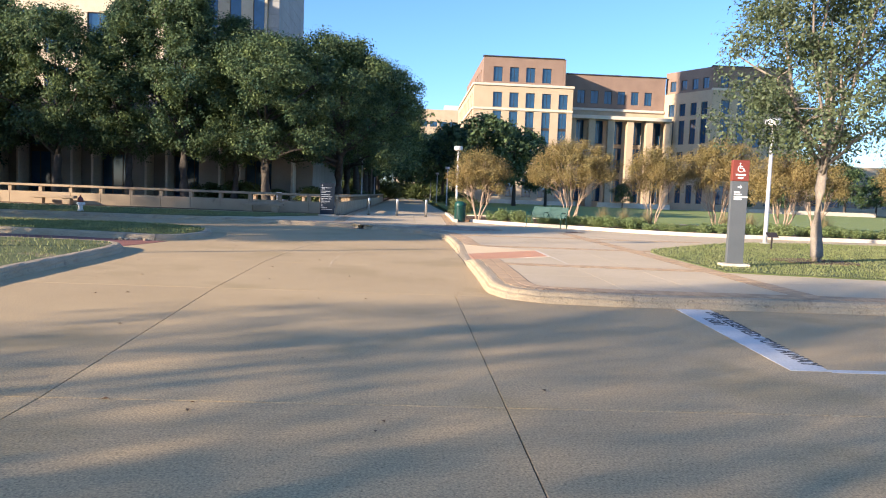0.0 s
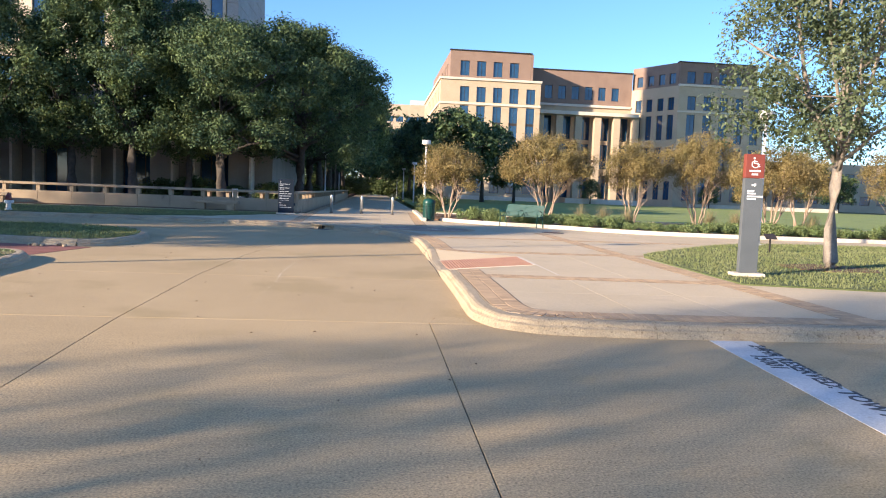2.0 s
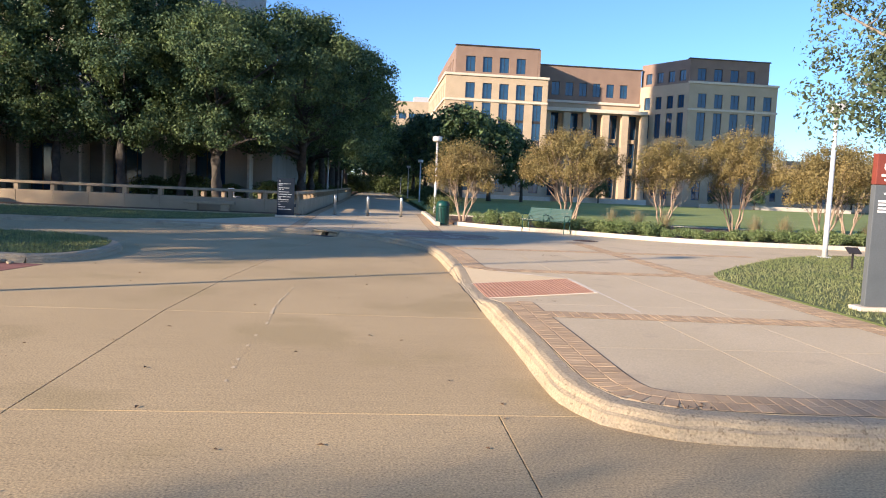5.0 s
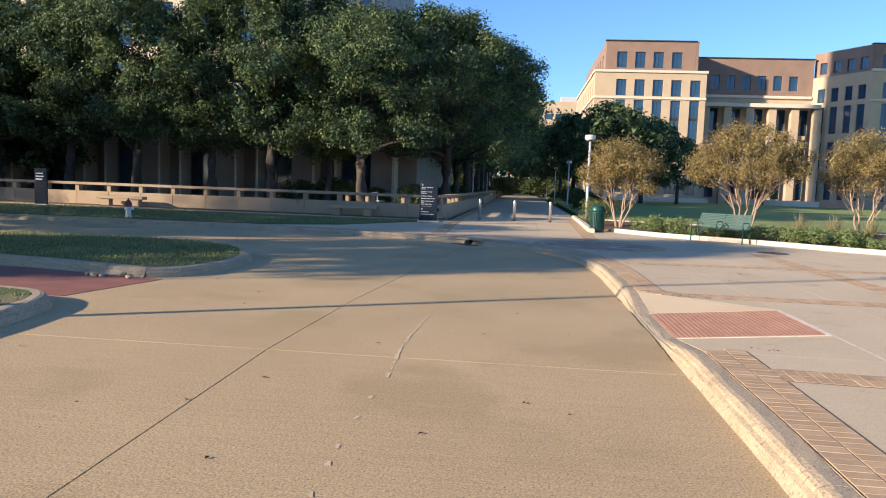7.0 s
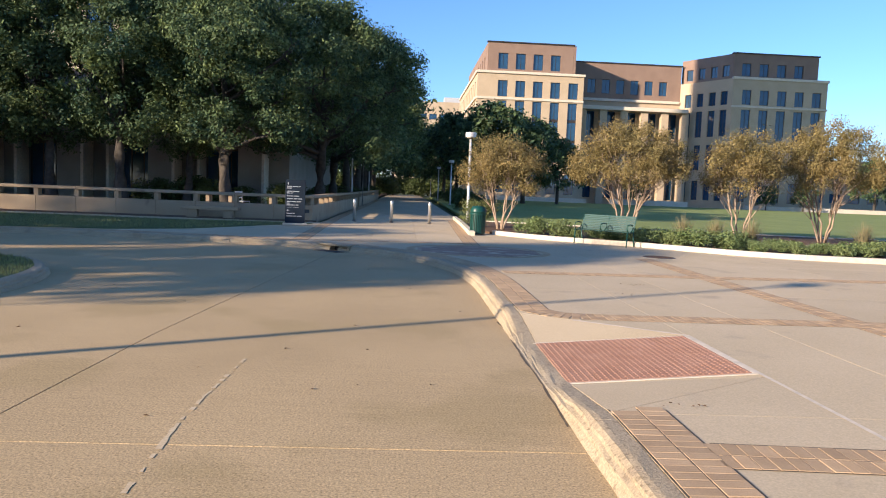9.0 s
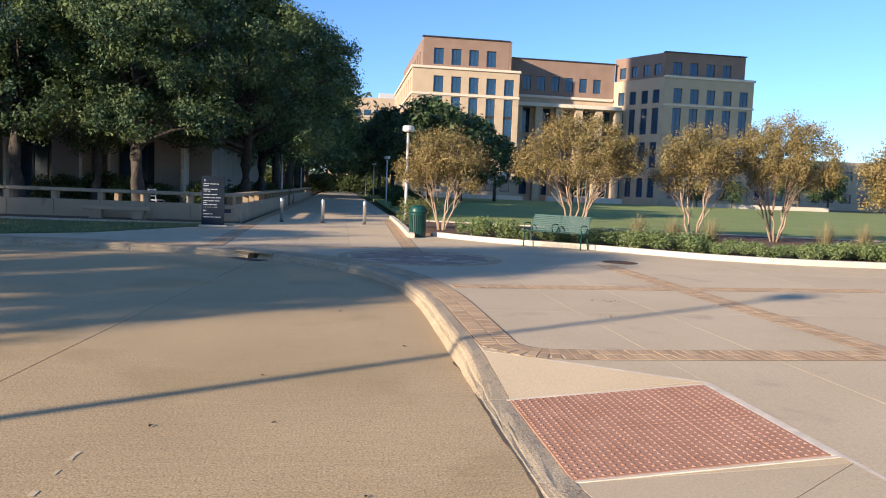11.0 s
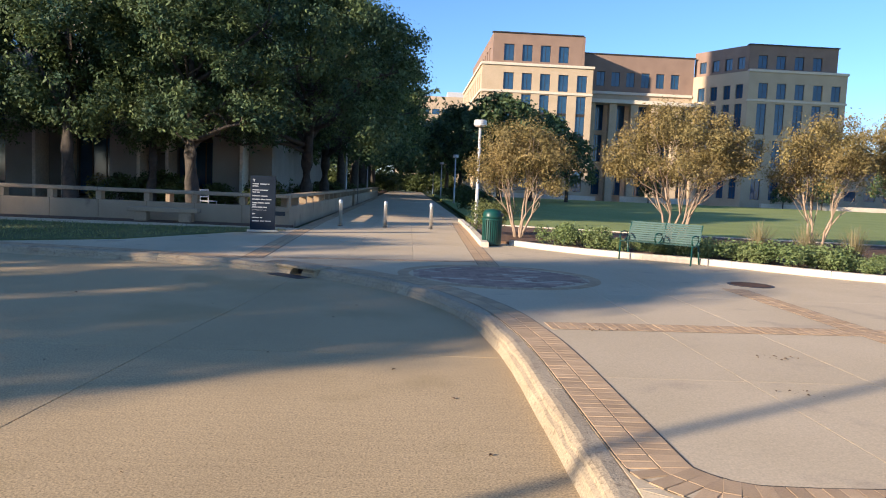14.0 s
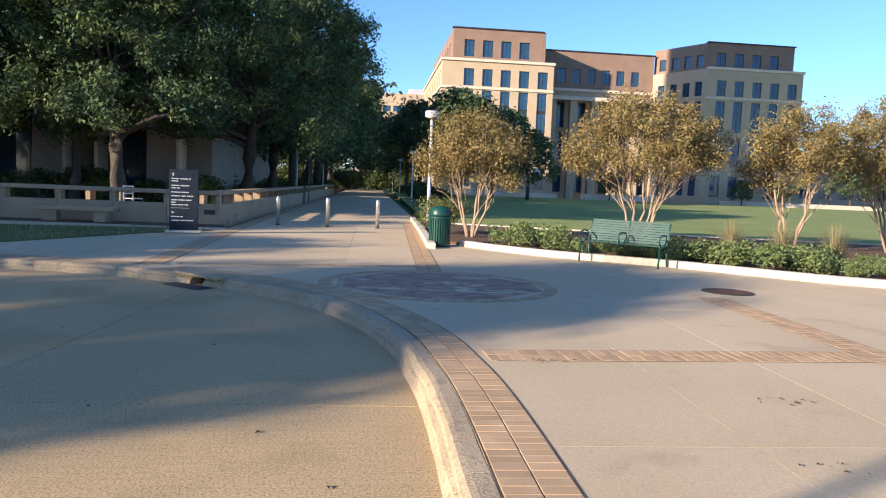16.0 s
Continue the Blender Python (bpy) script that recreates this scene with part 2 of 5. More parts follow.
def spline(pts, step=0.3):
    """Points along a Catmull-Rom curve at about even steps."""
    P = [Vector((*p, 0)) for p in pts]
    P = [2 * P[0] - P[1]] + P + [2 * P[-1] - P[-2]]
    out = []
    for i in range(1, len(P) - 2):
        a, b, c, d = P[i - 1:i + 3]
        n = max(1, round((c - b).length / step))
        for k in range(n):
            u = k / n
            out.append(0.5 * (2 * b + (c - a) * u + (2 * a - 5 * b + 4 * c - d) * u * u + (3 * b - a - 3 * c + d) * u ** 3))
    out.append(P[-2])
    return [(v.x, v.y) for v in out]


def even(path, step):
    """The path cut into even steps."""
    P = np.array(path)
    s = np.concatenate([[0], np.cumsum(np.hypot(*np.diff(P, axis=0).T))])
    n = max(1, round(s[-1] / step))
    u = np.linspace(0, s[-1], n + 1)
    return [(float(np.interp(a, s, P[:, 0])), float(np.interp(a, s, P[:, 1]))) for a in u]


def shift(path, d):
    """The path moved sideways by d, to the right of its way."""
    P = np.array(path)
    t = np.gradient(P, axis=0)
    t /= np.hypot(t[:, 0], t[:, 1])[:, None]
    return [(float(x + d * b), float(y - d * a)) for (x, y), (a, b) in zip(P, t)]


def smooth(a, b, x):
    u = min(1.0, max(0.0, (x - a) / (b - a)))
    return u * u * (3 - 2 * u)


def drop(x, y):
    """How far the paving dips at the kerb ramp: a sloping middle between two flared sides."""
    if not (0.5 < x < 3.1 and 15 < y < 19.3):
        return 0.0
    near = 0.135 * (y - 15.18 - (x - 1.42) * 0.667) / 1.23
    far = 0.135 * (19.16 - y - (x - 1.42) * 0.675) / 1.17
    return max(0.0, min(0.135, 0.135 * (3.1 - x) / 1.68, near, far))


PZ = 0.15

# ---- ground, road ----
tagged(link("ground", box(-2200, 2200, -2200, 2200, -1.0, -0.03), GRASS), "dry grassy ground reaching the horizon", "ground", kind="structure")
tagged(link("road_base", box(-70, 70, -60, 33, -0.2, -0.012), JOINT), "dark joint filler below the concrete road slabs", "road", kind="structure")
road = empty("road", pose(0, 0, 0), "tan concrete road of large jointed slabs", "road", kind="structure")
slab_meshes = {}
ys = [-58, -40, -28, -18, -11, -5.1, 0.25, 5.6, 10.95, 14.8, 22.6, 31.5]


def long_joint(y):
    """The long joint left of the middle of the road, which bends a little."""
    return float(np.interp(y, [0.25, 5.6, 10.95, 14.8, 18, 22.6, 26.7, 31.5], [-2.3, -2.38, -2.67, -2.74, -2.62, -2.25, -1.85, -1.5]))


for j in range(len(ys) - 1):
    xs = [-62, -48, -36, -26, -19.4, -12.7, -9.4, -6.0, "bend", 0.66, 7.4, 10.8, 18, 28, 45, 66]
    if ys[j] > 10:
        xs = [-62, -36, -19.4, -9.4, "bend", 7.4, 18, 45, 66]
    for i in range(len(xs) - 1):
        if "bend" in xs[i:i + 2]:
            cuts = [y for y in ys[j:j + 2]] + ([18.0] if ys[j] == 14.8 else [26.7] if ys[j] == 22.6 else [])
            edge = [(long_joint(y), y) for y in sorted(cuts)]
            g, y0, y1 = 0.0045, ys[j] + 0.0045, ys[j + 1] - 0.0045
            edge = [(x, min(max(y, y0), y1)) for x, y in edge]
            if xs[i] == "bend":
                poly = [(x + g, y) for x, y in edge][::-1] + [(xs[i + 1] - g, y0), (xs[i + 1] - g, y1)]
                poly = poly[-2:] + poly[:-2]
            else:
                poly = [(xs[i] + g, y1), (xs[i] + g, y0)] + [(x - g, y) for x, y in edge]
            part("slab", prism(poly, -0.15, 0.0, 0.003), ROAD, road)
            continue
        w, h = xs[i + 1] - xs[i], ys[j + 1] - ys[j]
        key = (round(w, 2), round(h, 2))
        if key not in slab_meshes:
            bm = box(-w / 2 + 0.0045, w / 2 - 0.0045, -h / 2 + 0.0045, h / 2 - 0.0045, -0.15, 0, 0.003)
            me = bpy.data.meshes.new("slab")
            bm.to_mesh(me)
            bm.free()
            me.materials.append(ROAD)
            slab_meshes[key] = me
        share("slab", slab_meshes[key], road, pose((xs[i] + xs[i + 1]) / 2, (ys[j] + ys[j + 1]) / 2, 0))

# ---- kerb line between road and plaza ----
KERBLINE = even(spline([(45, 10.3), (20, 10.3), (8, 10.33), (5.2, 10.35), (3.5, 10.36), (2.4, 10.42), (1.8, 10.52), (1.42, 10.76), (1.25, 11.15), (1.22, 11.7), (1.24, 13), (1.25, 15.5),
                        (1.25, 18), (1.25, 20.5), (1.24, 22.2), (1.17, 23.3), (0.98, 24.6), (0.42, 26.1), (-0.35, 27.2), (-1.3, 28.05), (-2.5, 28.8),
                        (-3.75, 29.35), (-6.7, 29.95), (-9.8, 30.25), (-17, 30.1), (-30, 30.0), (-60, 30.0)]), 0.25)


def kerb_run(name, path, parent, height=PZ, width=0.178, inward=1, dip=True):
    """Kerb stones along a path: worn rounded nose towards the road, a joint every three metres."""
    prof = [(-0.06, -0.1), (-0.06, 0.03), (-0.035, 0.32), (-0.03, 0.5), (0.0, 0.62), (0.01, 0.8), (0.04, 0.95), (0.08, 1.0), (width, 1.0), (width, -0.1)]
    n = 12
    lines = [shift(path, inward * a) for a, _ in prof]
    for s in range(0, len(path) - 1, n):
        e = min(s + n, len(path) - 1)
        bm = bmesh.new()
        rings = []
        for k in range(s, e + 1):
            x0, y0 = path[k]
            h = height - (drop(max(x0, 1.3) + 0.1, y0) if dip else 0)
            ring = []
            for (a, f), line in zip(prof, lines):
                x, y = line[k]
                if k == s:
                    x, y = x + (line[k + 1][0] - x) * 0.02, y + (line[k + 1][1] - y) * 0.02
                z = f * h if f > 0 else -0.1
                wob = (0.007 + 0.012 * (0.25 < f < 0.9)) * noise.noise(Vector((x * 5, y * 5, a * 23)))
                ring.append(bm.verts.new((x + wob, y + wob, z + wob * (f > 0.5))))
            rings.append(ring)
        for a, b in zip(rings, rings[1:]):
            for q in range(len(prof) - 1):
                bm.faces.new((a[q], a[q + 1], b[q + 1], b[q]))
        bm.faces.new(rings[0])
        bm.faces.new(rings[-1][::-1])
        bmesh.ops.recalc_face_normals(bm, faces=bm.faces)
        part("kerb_stone", bm, KERB, parent, smooth=False)


kerb = empty("kerb", pose(0, 0, 0), "worn sunlit concrete kerb between road and plaza", "kerb", kind="structure")
DRAIN = (-1.75, 28.35)
cut = [i for i, p in enumerate(KERBLINE) if math.dist(p, DRAIN) < 0.36]
kerb_run("kerb", KERBLINE[:cut[0] + 1], kerb)
kerb_run("kerb", KERBLINE[cut[-1]:], kerb)

# ---- plaza paving ----
plaza = empty("plaza", pose(0, 0, 0), "pale concrete plaza paving in jointed panels", "pavement", kind="structure")
inner = [p for p in shift(KERBLINE, 0.182) if p[0] > -40]
outline = inner + [(-40, 38.6), (-3.3, 38.6), (-3.3, 150), (2.6, 150), (2.6, 40), (40, 40)]


def panels(outline, lines, material, parent, name="panel", z=PZ, gap=0.0025, keep=None):
    """Cut an outline along lines into panels with open joints; each panel is a piece."""
    bm = bmesh.new()
    bm.faces.new([bm.verts.new((x, y, 0)) for x, y in outline])
    bmesh.ops.recalc_face_normals(bm, faces=bm.faces)
    for (px, py), (nx, ny) in lines:
        bmesh.ops.bisect_plane(bm, geom=bm.verts[:] + bm.edges[:] + bm.faces[:], plane_co=(px, py, 0), plane_no=(nx, ny, 0), dist=1e-4)
    for f in list(bm.faces):
        if f.calc_area() < 0.004:
            continue
        P = [v.co.xy for v in f.verts]
        if sum(a.x * b.y - a.y * b.x for a, b in zip(P, P[1:] + P[:1])) < 0:
            P = P[::-1]
        q = bmesh.new()
        k = len(P)
        pts = []
        for c in range(k):
            d1, d2 = (P[c] - P[c - 1]).normalized(), (P[(c + 1) % k] - P[c]).normalized()
            n1, n2 = Vector((-d1.y, d1.x)), Vector((-d2.y, d2.x))
            w = (n1 + n2) / max(0.3, 1 + n1.dot(n2))
            pts.append(P[c] + w * gap)
        q.faces.new([q.verts.new((p.x, p.y, 0)) for p in pts])
        rim = [e for e in q.edges if e.is_boundary]
        ex = bmesh.ops.extrude_edge_only(q, edges=rim)
        for v in ex["geom"]:
            if isinstance(v, bmesh.types.BMVert):
                v.co.z = -0.02
        for v in q.verts:
            v.co.z += z - drop(v.co.x, v.co.y)
        bmesh.ops.recalc_face_normals(q, faces=q.faces)
        part(name, q, material, parent)
    bm.free()


X, Y = (1, 0), (0, 1)
cross = [((v, 0), X) for v in (3.1, 4.25, 5.78, 8.7, 11.6, 14.6, 17.6, 24, 31)]
ramp_cut = [((1.42, 15.18), (-0.667, 1)), ((1.42, 19.16), (0.675, 1)), ((1.4, 16.4), (0.06, 1)), ((1.4, 18.0), (-0.047, 1))]
path_lines = [((v, 0), X) for v in (-2.9, -1.02, 0.31, 1.85, -6, -10, -15, -20, -27, -34)] + [((0, v), Y) for v in (34.2, 37.4, 40.7, 45, 50, 55, 61, 68, 76, 86, 98, 112, 130)]


def clip(poly, a, b, c):
    """The part of a polygon where a x + b y + c is positive."""
    out = []
    for p, q in zip(poly, poly[1:] + poly[:1]):
        dp, dq = a * p[0] + b * p[1] + c, a * q[0] + b * q[1] + c
        if dp >= 0:
            out.append(p)
        if dp * dq < 0:
            u = dp / (dp - dq)
            out.append((p[0] + (q[0] - p[0]) * u, p[1] + (q[1] - p[1]) * u))
    return out


for y0, y1, lines in ((0, 15.18, cross + [((0, 12.6), Y)]), (19.16, 30.05, cross + [((0, v), Y) for v in (21.4, 26.3)])):
    panels(clip(clip(outline, 0, 1, -y0), 0, -1, y1), lines, PLAZA, plaza)
ramp_zone = clip(clip(outline, 0, 1, -15.18), 0, -1, 19.16)
panels(clip(ramp_zone, -1, 0, 3.1), ramp_cut, PLAZA, plaza)
panels(clip(ramp_zone, 1, 0, -3.1), cross[1:], PLAZA, plaza)
panels(clip(outline, 0, 1, -30.05), path_lines, PLAZA, plaza)
tagged(link("plaza_base", prism(clip(clip([(x, y) for x, y in shift(KERBLINE, 0.2) if x > -40] + [(-40, 38.5), (-3.4, 38.5), (-3.4, 147), (2.5, 147), (2.5, 40), (40, 40)], 0, 1, 0), 0, -1, 148), -0.1, 0.012), SAND),
       "sandy bedding under the plaza paving", "pavement", kind="structure")


def strip_kerb(name, path, label, w=0.2, z0=0.1, z1=0.29, material=None):
    """A low upstand along a path, in two-metre stones."""
    k = empty(name, pose(0, 0, 0), label, "kerb", kind="structure")
    pts = even(path, 0.4)
    a, b = pts, shift(pts, -w)
    for s in range(0, len(pts) - 1, 5):
        e = min(s + 5, len(pts) - 1)
        poly = [a[i] for i in range(s, e + 1)] + [b[i] for i in range(e, s - 1, -1)]
        if e > s:
            c = Vector((sum(p[0] for p in poly) / len(poly), sum(p[1] for p in poly) / len(poly)))
            poly = [(c.x + (x - c.x) * 0.997, c.y + (y - c.y) * 0.997) for x, y in poly]
            part("kerb_stone", prism(poly, z0, z1, 0.015), material or KERB, k)
    return k


# ---- kerb inlet ----
inlet = empty("storm_drain", pose(*DRAIN, 0, 0, 0, -38), "concrete storm drain inlet with a dark open mouth in the kerb", "drain")
bm = box(-0.5, 0.5, -0.08, 0.35, 0.125, 0.175, 0.015)
part("cover_slab", bm, KERB, inlet, "pale concrete cover slab")
for x in (-0.5, 0.42):
    part("cheek", box(x, x + 0.08, -0.02, 0.33, -0.1, 0.124, 0.01), KERB, inlet)
part("mouth", box(-0.41, 0.41, 0.16, 0.33, -0.1, 0.122), DARK, inlet, "black hollow of the inlet")
part("lip_plate", box(-0.4, 0.4, -0.35, -0.06, 0.003, 0.012, 0.003), DARK, inlet, "dark iron gutter plate")

# ---- brick bands ----
brick_me = []
for k in range(3):
    bm = box(-0.0965, 0.0965, -0.0486, 0.0486, -0.02, 0.005 + 0.001 * k, 0.003, 1)
    me = bpy.data.meshes.new("brick")
    bm.to_mesh(me)
    bm.free()
    me.materials.append(BRICK)
    brick_me.append(me)
brick_src = box(-0.0965, 0.0965, -0.0486, 0.0486, -0.02, 0.006, 0.003, 1)
BV = np.array([v.co[:] for v in brick_src.verts])
BF = [[v.index for v in f.verts] for f in brick_src.faces]
brick_src.free()


def joined(name, mats, parent, material, label=""):
    """Many alike bricks in one mesh."""
    V, Fc = [], []
    for m in mats:
        R3 = np.array(m.to_3x3())
        o = len(V) * len(BV)
        V.append(BV @ R3.T + np.array(m.translation))
        Fc += [[i + o for i in f] for f in BF]
    me = bpy.data.meshes.new(name)
    me.from_pydata(np.concatenate(V).tolist(), [], Fc)
    me.materials.append(material)
    ob = new(name, me)
    ob.parent = parent
    ob["kind"] = "stuff"
    return ob


def band_spots(path, across=2, size=0.2, pitch=0.1, z=PZ):
    """Places of bricks laid crosswise along a path's middle line."""
    pts = even(path, pitch)
    P = np.array(pts)
    t = np.gradient(P, axis=0)
    out = []
    for (x, y), (a, b) in zip(P, t):
        l = math.hypot(a, b)
        a, b = a / l, b / l
        ang = math.degrees(math.atan2(b, a)) - 90
        for k in range(across):
            d = (k - (across - 1) / 2) * size
            qx, qy = x + b * d, y - a * d
            out.append(pose(qx, qy, z - drop(qx, qy), 0, 0, ang + random.uniform(-0.6, 0.6)))
    return out


def band(label, path, parts=True, across=2):
    b = empty("brick_band", pose(0, 0, 0), label, "paving", "brick bands in the plaza", "structure")
    spots = [m for m in band_spots(path, across) if not (m.translation.x < 2 and 15.12 + 0.7 * (m.translation.x - 1.42) < m.translation.y < 17)]
    if parts:
        for m in spots[:300]:
            share("brick", random.choice(brick_me), b, m)
        spots = spots[300:]
    if spots:
        joined("bricks", spots, b, BRICKS)
    for d in ((-0.204, 0.0, 0.204) if across == 2 else (-0.104, 0.104)):
        c, e = shift(even(path, 0.2), d - 0.006), shift(even(path, 0.2), d + 0.006)
        q = bmesh.new()
        u = [q.verts.new((x, y, PZ + 0.0035 - drop(x, y))) for x, y in c]
        v = [q.verts.new((x, y, PZ + 0.0035 - drop(x, y))) for x, y in e]
        for i in range(len(u) - 1):
            q.faces.new((u[i], v[i], v[i + 1], u[i + 1]))
        part("joint_line", q, JOINT if across == 2 else SAND, b)
    return b


mid = shift(KERBLINE, 0.395)
sel = lambda f: [p for p in mid if f(*p)]
band("tan and red paver band following the kerb corner", sel(lambda x, y: x < 12 and y < 15.3))
band("tan and red paver band along the curved kerb", sel(lambda x, y: 19.5 < y and x > -2.4)[::-1] + [(1.66, 19.36), (1.84, 19.13), (2.1, 19.02), (2.5, 19.0), (5.5, 19.05)])
band("tan and red paver band along the far kerb", sel(lambda x, y: -16 < x < -2.9 and y > 25), False)
band("crosswise paver band on the plaza", [(1.87, 14.4), (5.5, 14.2)])
band("crosswise paver band near the round medallion", [(1.87, 23.62), (5.5, 23.8)])
band("crosswise paver band near the round medallion", [(5.94, 23.82), (9.6, 24.1)], False)
band("crosswise paver band on the plaza", [(5.94, 19.05), (6.4, 19.06)], False)
band("long straight paver band across the plaza", [(5.72, 10.9), (5.72, 19), (5.74, 27.4)])
band("paver band edging the walkway", [(-2.8, 29.5), (-2.98, 36), (-3.1, 42)], False)
band("paver band edging the walkway", [(-3.1, 42.1), (-3.05, 90)], False)
band("paver band edging the walkway", [(1.8, 29.7), (1.95, 36), (2.2, 45)], False)
band("single paver row across the walkway", [(-2.4, 29.75), (1.6, 30.3)], False, 1)
med = empty("brick_medallion", pose(1.8, 28.05, 0), "round medallion of dark red and pale pavers", "paving", kind="structure")
REDBRICK = mat("red_paver", (0.33, 0.2, 0.14), (0.4, 0.25, 0.175), 0.85, 5, 120, 0.4, piece=0.25)
red_me, pale_me = brick_me[0].copy(), brick_me[1].copy()
for me, m in ((red_me, REDBRICK), (pale_me, mat("pale_paver", (0.50, 0.40, 0.28), (0.56, 0.45, 0.31), 0.85, 5, 120, 0.4, piece=0.15))):
    me.materials.clear()
    me.materials.append(m)
rim, rows = [], []
for k in range(98):
    a = k * math.tau / 98
    rim.append(pose(1.68 * math.cos(a), 1.52 * math.sin(a), PZ, 0, 0, math.degrees(a)))
for q in range(-14, 15):
    for k in range(-8, 9):
        x, y = 0.2 * k + (0.1 if q % 2 else 0), 0.1 * q
        if math.hypot(x / 1.58, y / 1.42) < 0.94:
            rows.append((pose(x, y, PZ), noise.noise(Vector((x * 1.1, y * 2.6, 3.0))) > 0.2 and abs(x) < 1.3))
for m in rim:
    share("brick", random.choice(brick_me), med, m)
for m, pale in rows:
    share("brick", pale_me if pale and random.random() < 0.7 else red_me, med, m)

# ---- kerb ramp with tactile field ----
ramp = empty("tactile_field", pose(0, 0, 0), "brick-red tactile warning field on the kerb ramp", "tactile paving", kind="structure")
tx0, tx1, ty0, ty1 = 1.42, 3.04, 16.42, 17.98


def on_ramp(bm, lift):
    for v in bm.verts:
        v.co.z += PZ - drop(v.co.x, v.co.y) + lift
    return bm


for k in range(6):
    for q in range(2):
        w, h = (tx1 - tx0) / 6, (ty1 - ty0) / 2
        part("tile", on_ramp(box(tx0 + k * w + 0.002, tx0 + (k + 1) * w - 0.002, ty0 + q * h + 0.002, ty0 + (q + 1) * h - 0.002, -0.02, 0.0, 0.002), 0.008), TACTILE, ramp)
dv, df = [], []
nx, ny = 29, 27
for i in range(nx):
    for j in range(ny):
        x, y = tx0 + 0.03 + i * (tx1 - tx0 - 0.06) / (nx - 1), ty0 + 0.03 + j * (ty1 - ty0 - 0.06) / (ny - 1)
        z = PZ - drop(x, y) + 0.008
        o = len(dv)
        dv += [(x + r * math.cos(a * math.tau / 6), y + r * math.sin(a * math.tau / 6), z + h) for r, h in ((0.0145, 0), (0.009, 0.006)) for a in range(6)]
        df += [[o + a, o + (a + 1) % 6, o + 6 + (a + 1) % 6, o + 6 + a] for a in range(6)] + [[o + 6 + a for a in range(6)]]
me = bpy.data.meshes.new("domes")
me.from_pydata(dv, [], df)
me.materials.append(TACTILE)
domes = new("domes", me)
domes.parent = ramp
domes["kind"] = "stuff"
for x0, x1, y0, y1 in ((tx0 - 0.02, tx1 + 0.04, ty0 - 0.035, ty0 - 0.005), (tx0 - 0.02, tx1 + 0.04, ty1 + 0.005, ty1 + 0.035), (tx1 + 0.005, tx1 + 0.04, ty0 - 0.005, ty1 + 0.005)):
    part("border", on_ramp(box(x0, x1, y0, y1, -0.02, 0.0, 0.002), 0.005), CAST, ramp, "pale concrete border")

edge = [(2.0, 18.77), (3.1, 18.03), (3.1, 16.3), (3.1, 14.7)]
for p, q in zip(edge, edge[1:]):
    n = Vector((q[1] - p[1], p[0] - q[0])).normalized() * 0.02
    bm = bmesh.new()
    ks = even([p, q], 0.2)
    u = [bm.verts.new((x + n.x, y + n.y, PZ + 0.003 - drop(x + n.x, y + n.y))) for x, y in ks]
    v = [bm.verts.new((x - n.x, y - n.y, PZ + 0.003 - drop(x - n.x, y - n.y))) for x, y in ks]
    for i in range(len(u) - 1):
        bm.faces.new((u[i], u[i + 1], v[i + 1], v[i]))
    part("joint_line", bm, CAST, ramp, "pale ramp joint")

bm = bmesh.new()
ks = even(spline([(1.17, 15.3), (1.2, 16.4), (1.19, 17.5), (1.21, 18.6), (1.18, 19.3)], 0.2), 0.12)
rn = random.Random(4)
u = [bm.verts.new((x - rn.uniform(0.004, 0.022), y, 0.003)) for x, y in ks]
v = [bm.verts.new((x + rn.uniform(0.0, 0.012), y, 0.006)) for x, y in ks]
for i in range(len(u) - 1):
    bm.faces.new((u[i], v[i], v[i + 1], u[i + 1]))
part("joint_line", bm, JOINT, ramp, "dark open joint at the foot of the ramp")

# ---- painted parking stall ----
stall = empty("stall_marking", pose(0, 0, 0), "white painted stall stripe lettered in black", "road marking", kind="structure")
part("stripe", prism([(3.32, 6.9), (3.68, 6.9), (4.05, 10.28), (3.58, 10.28)], -0.01, 0.004), ROADWHITE, stall)
part("stripe", prism([(3.68, 6.86), (9.5, 6.8), (9.5, 6.9), (3.68, 6.96)], -0.01, 0.004), ROADWHITE, stall)


def words(text, size, m, material, parent, name="lettering", depth=0.001):
    cu = bpy.data.curves.new(name, "FONT")
    cu.body, cu.size, cu.extrude, cu.resolution_u, cu.offset = text, size, depth, 2, size * 0.022
    ob = bpy.data.objects.new(name, cu)
    me = bpy.data.meshes.new_from_object(ob)
    bpy.data.objects.remove(ob)
    me.materials.clear()
    me.materials.append(material)
    ob = new(name, me)
    ob.parent = parent
    ob.matrix_basis = m
    return ob


words("24HR RESERVED: TOW AWAY", 0.225, pose(3.9, 10.08, 0.006, 0, 0, -96.5), BLACKPAINT, stall)
words("15001", 0.225, pose(3.66, 9.62, 0.006, 0, 0, -96.5), BLACKPAINT, stall)

# ---- leaf and tree builders ----


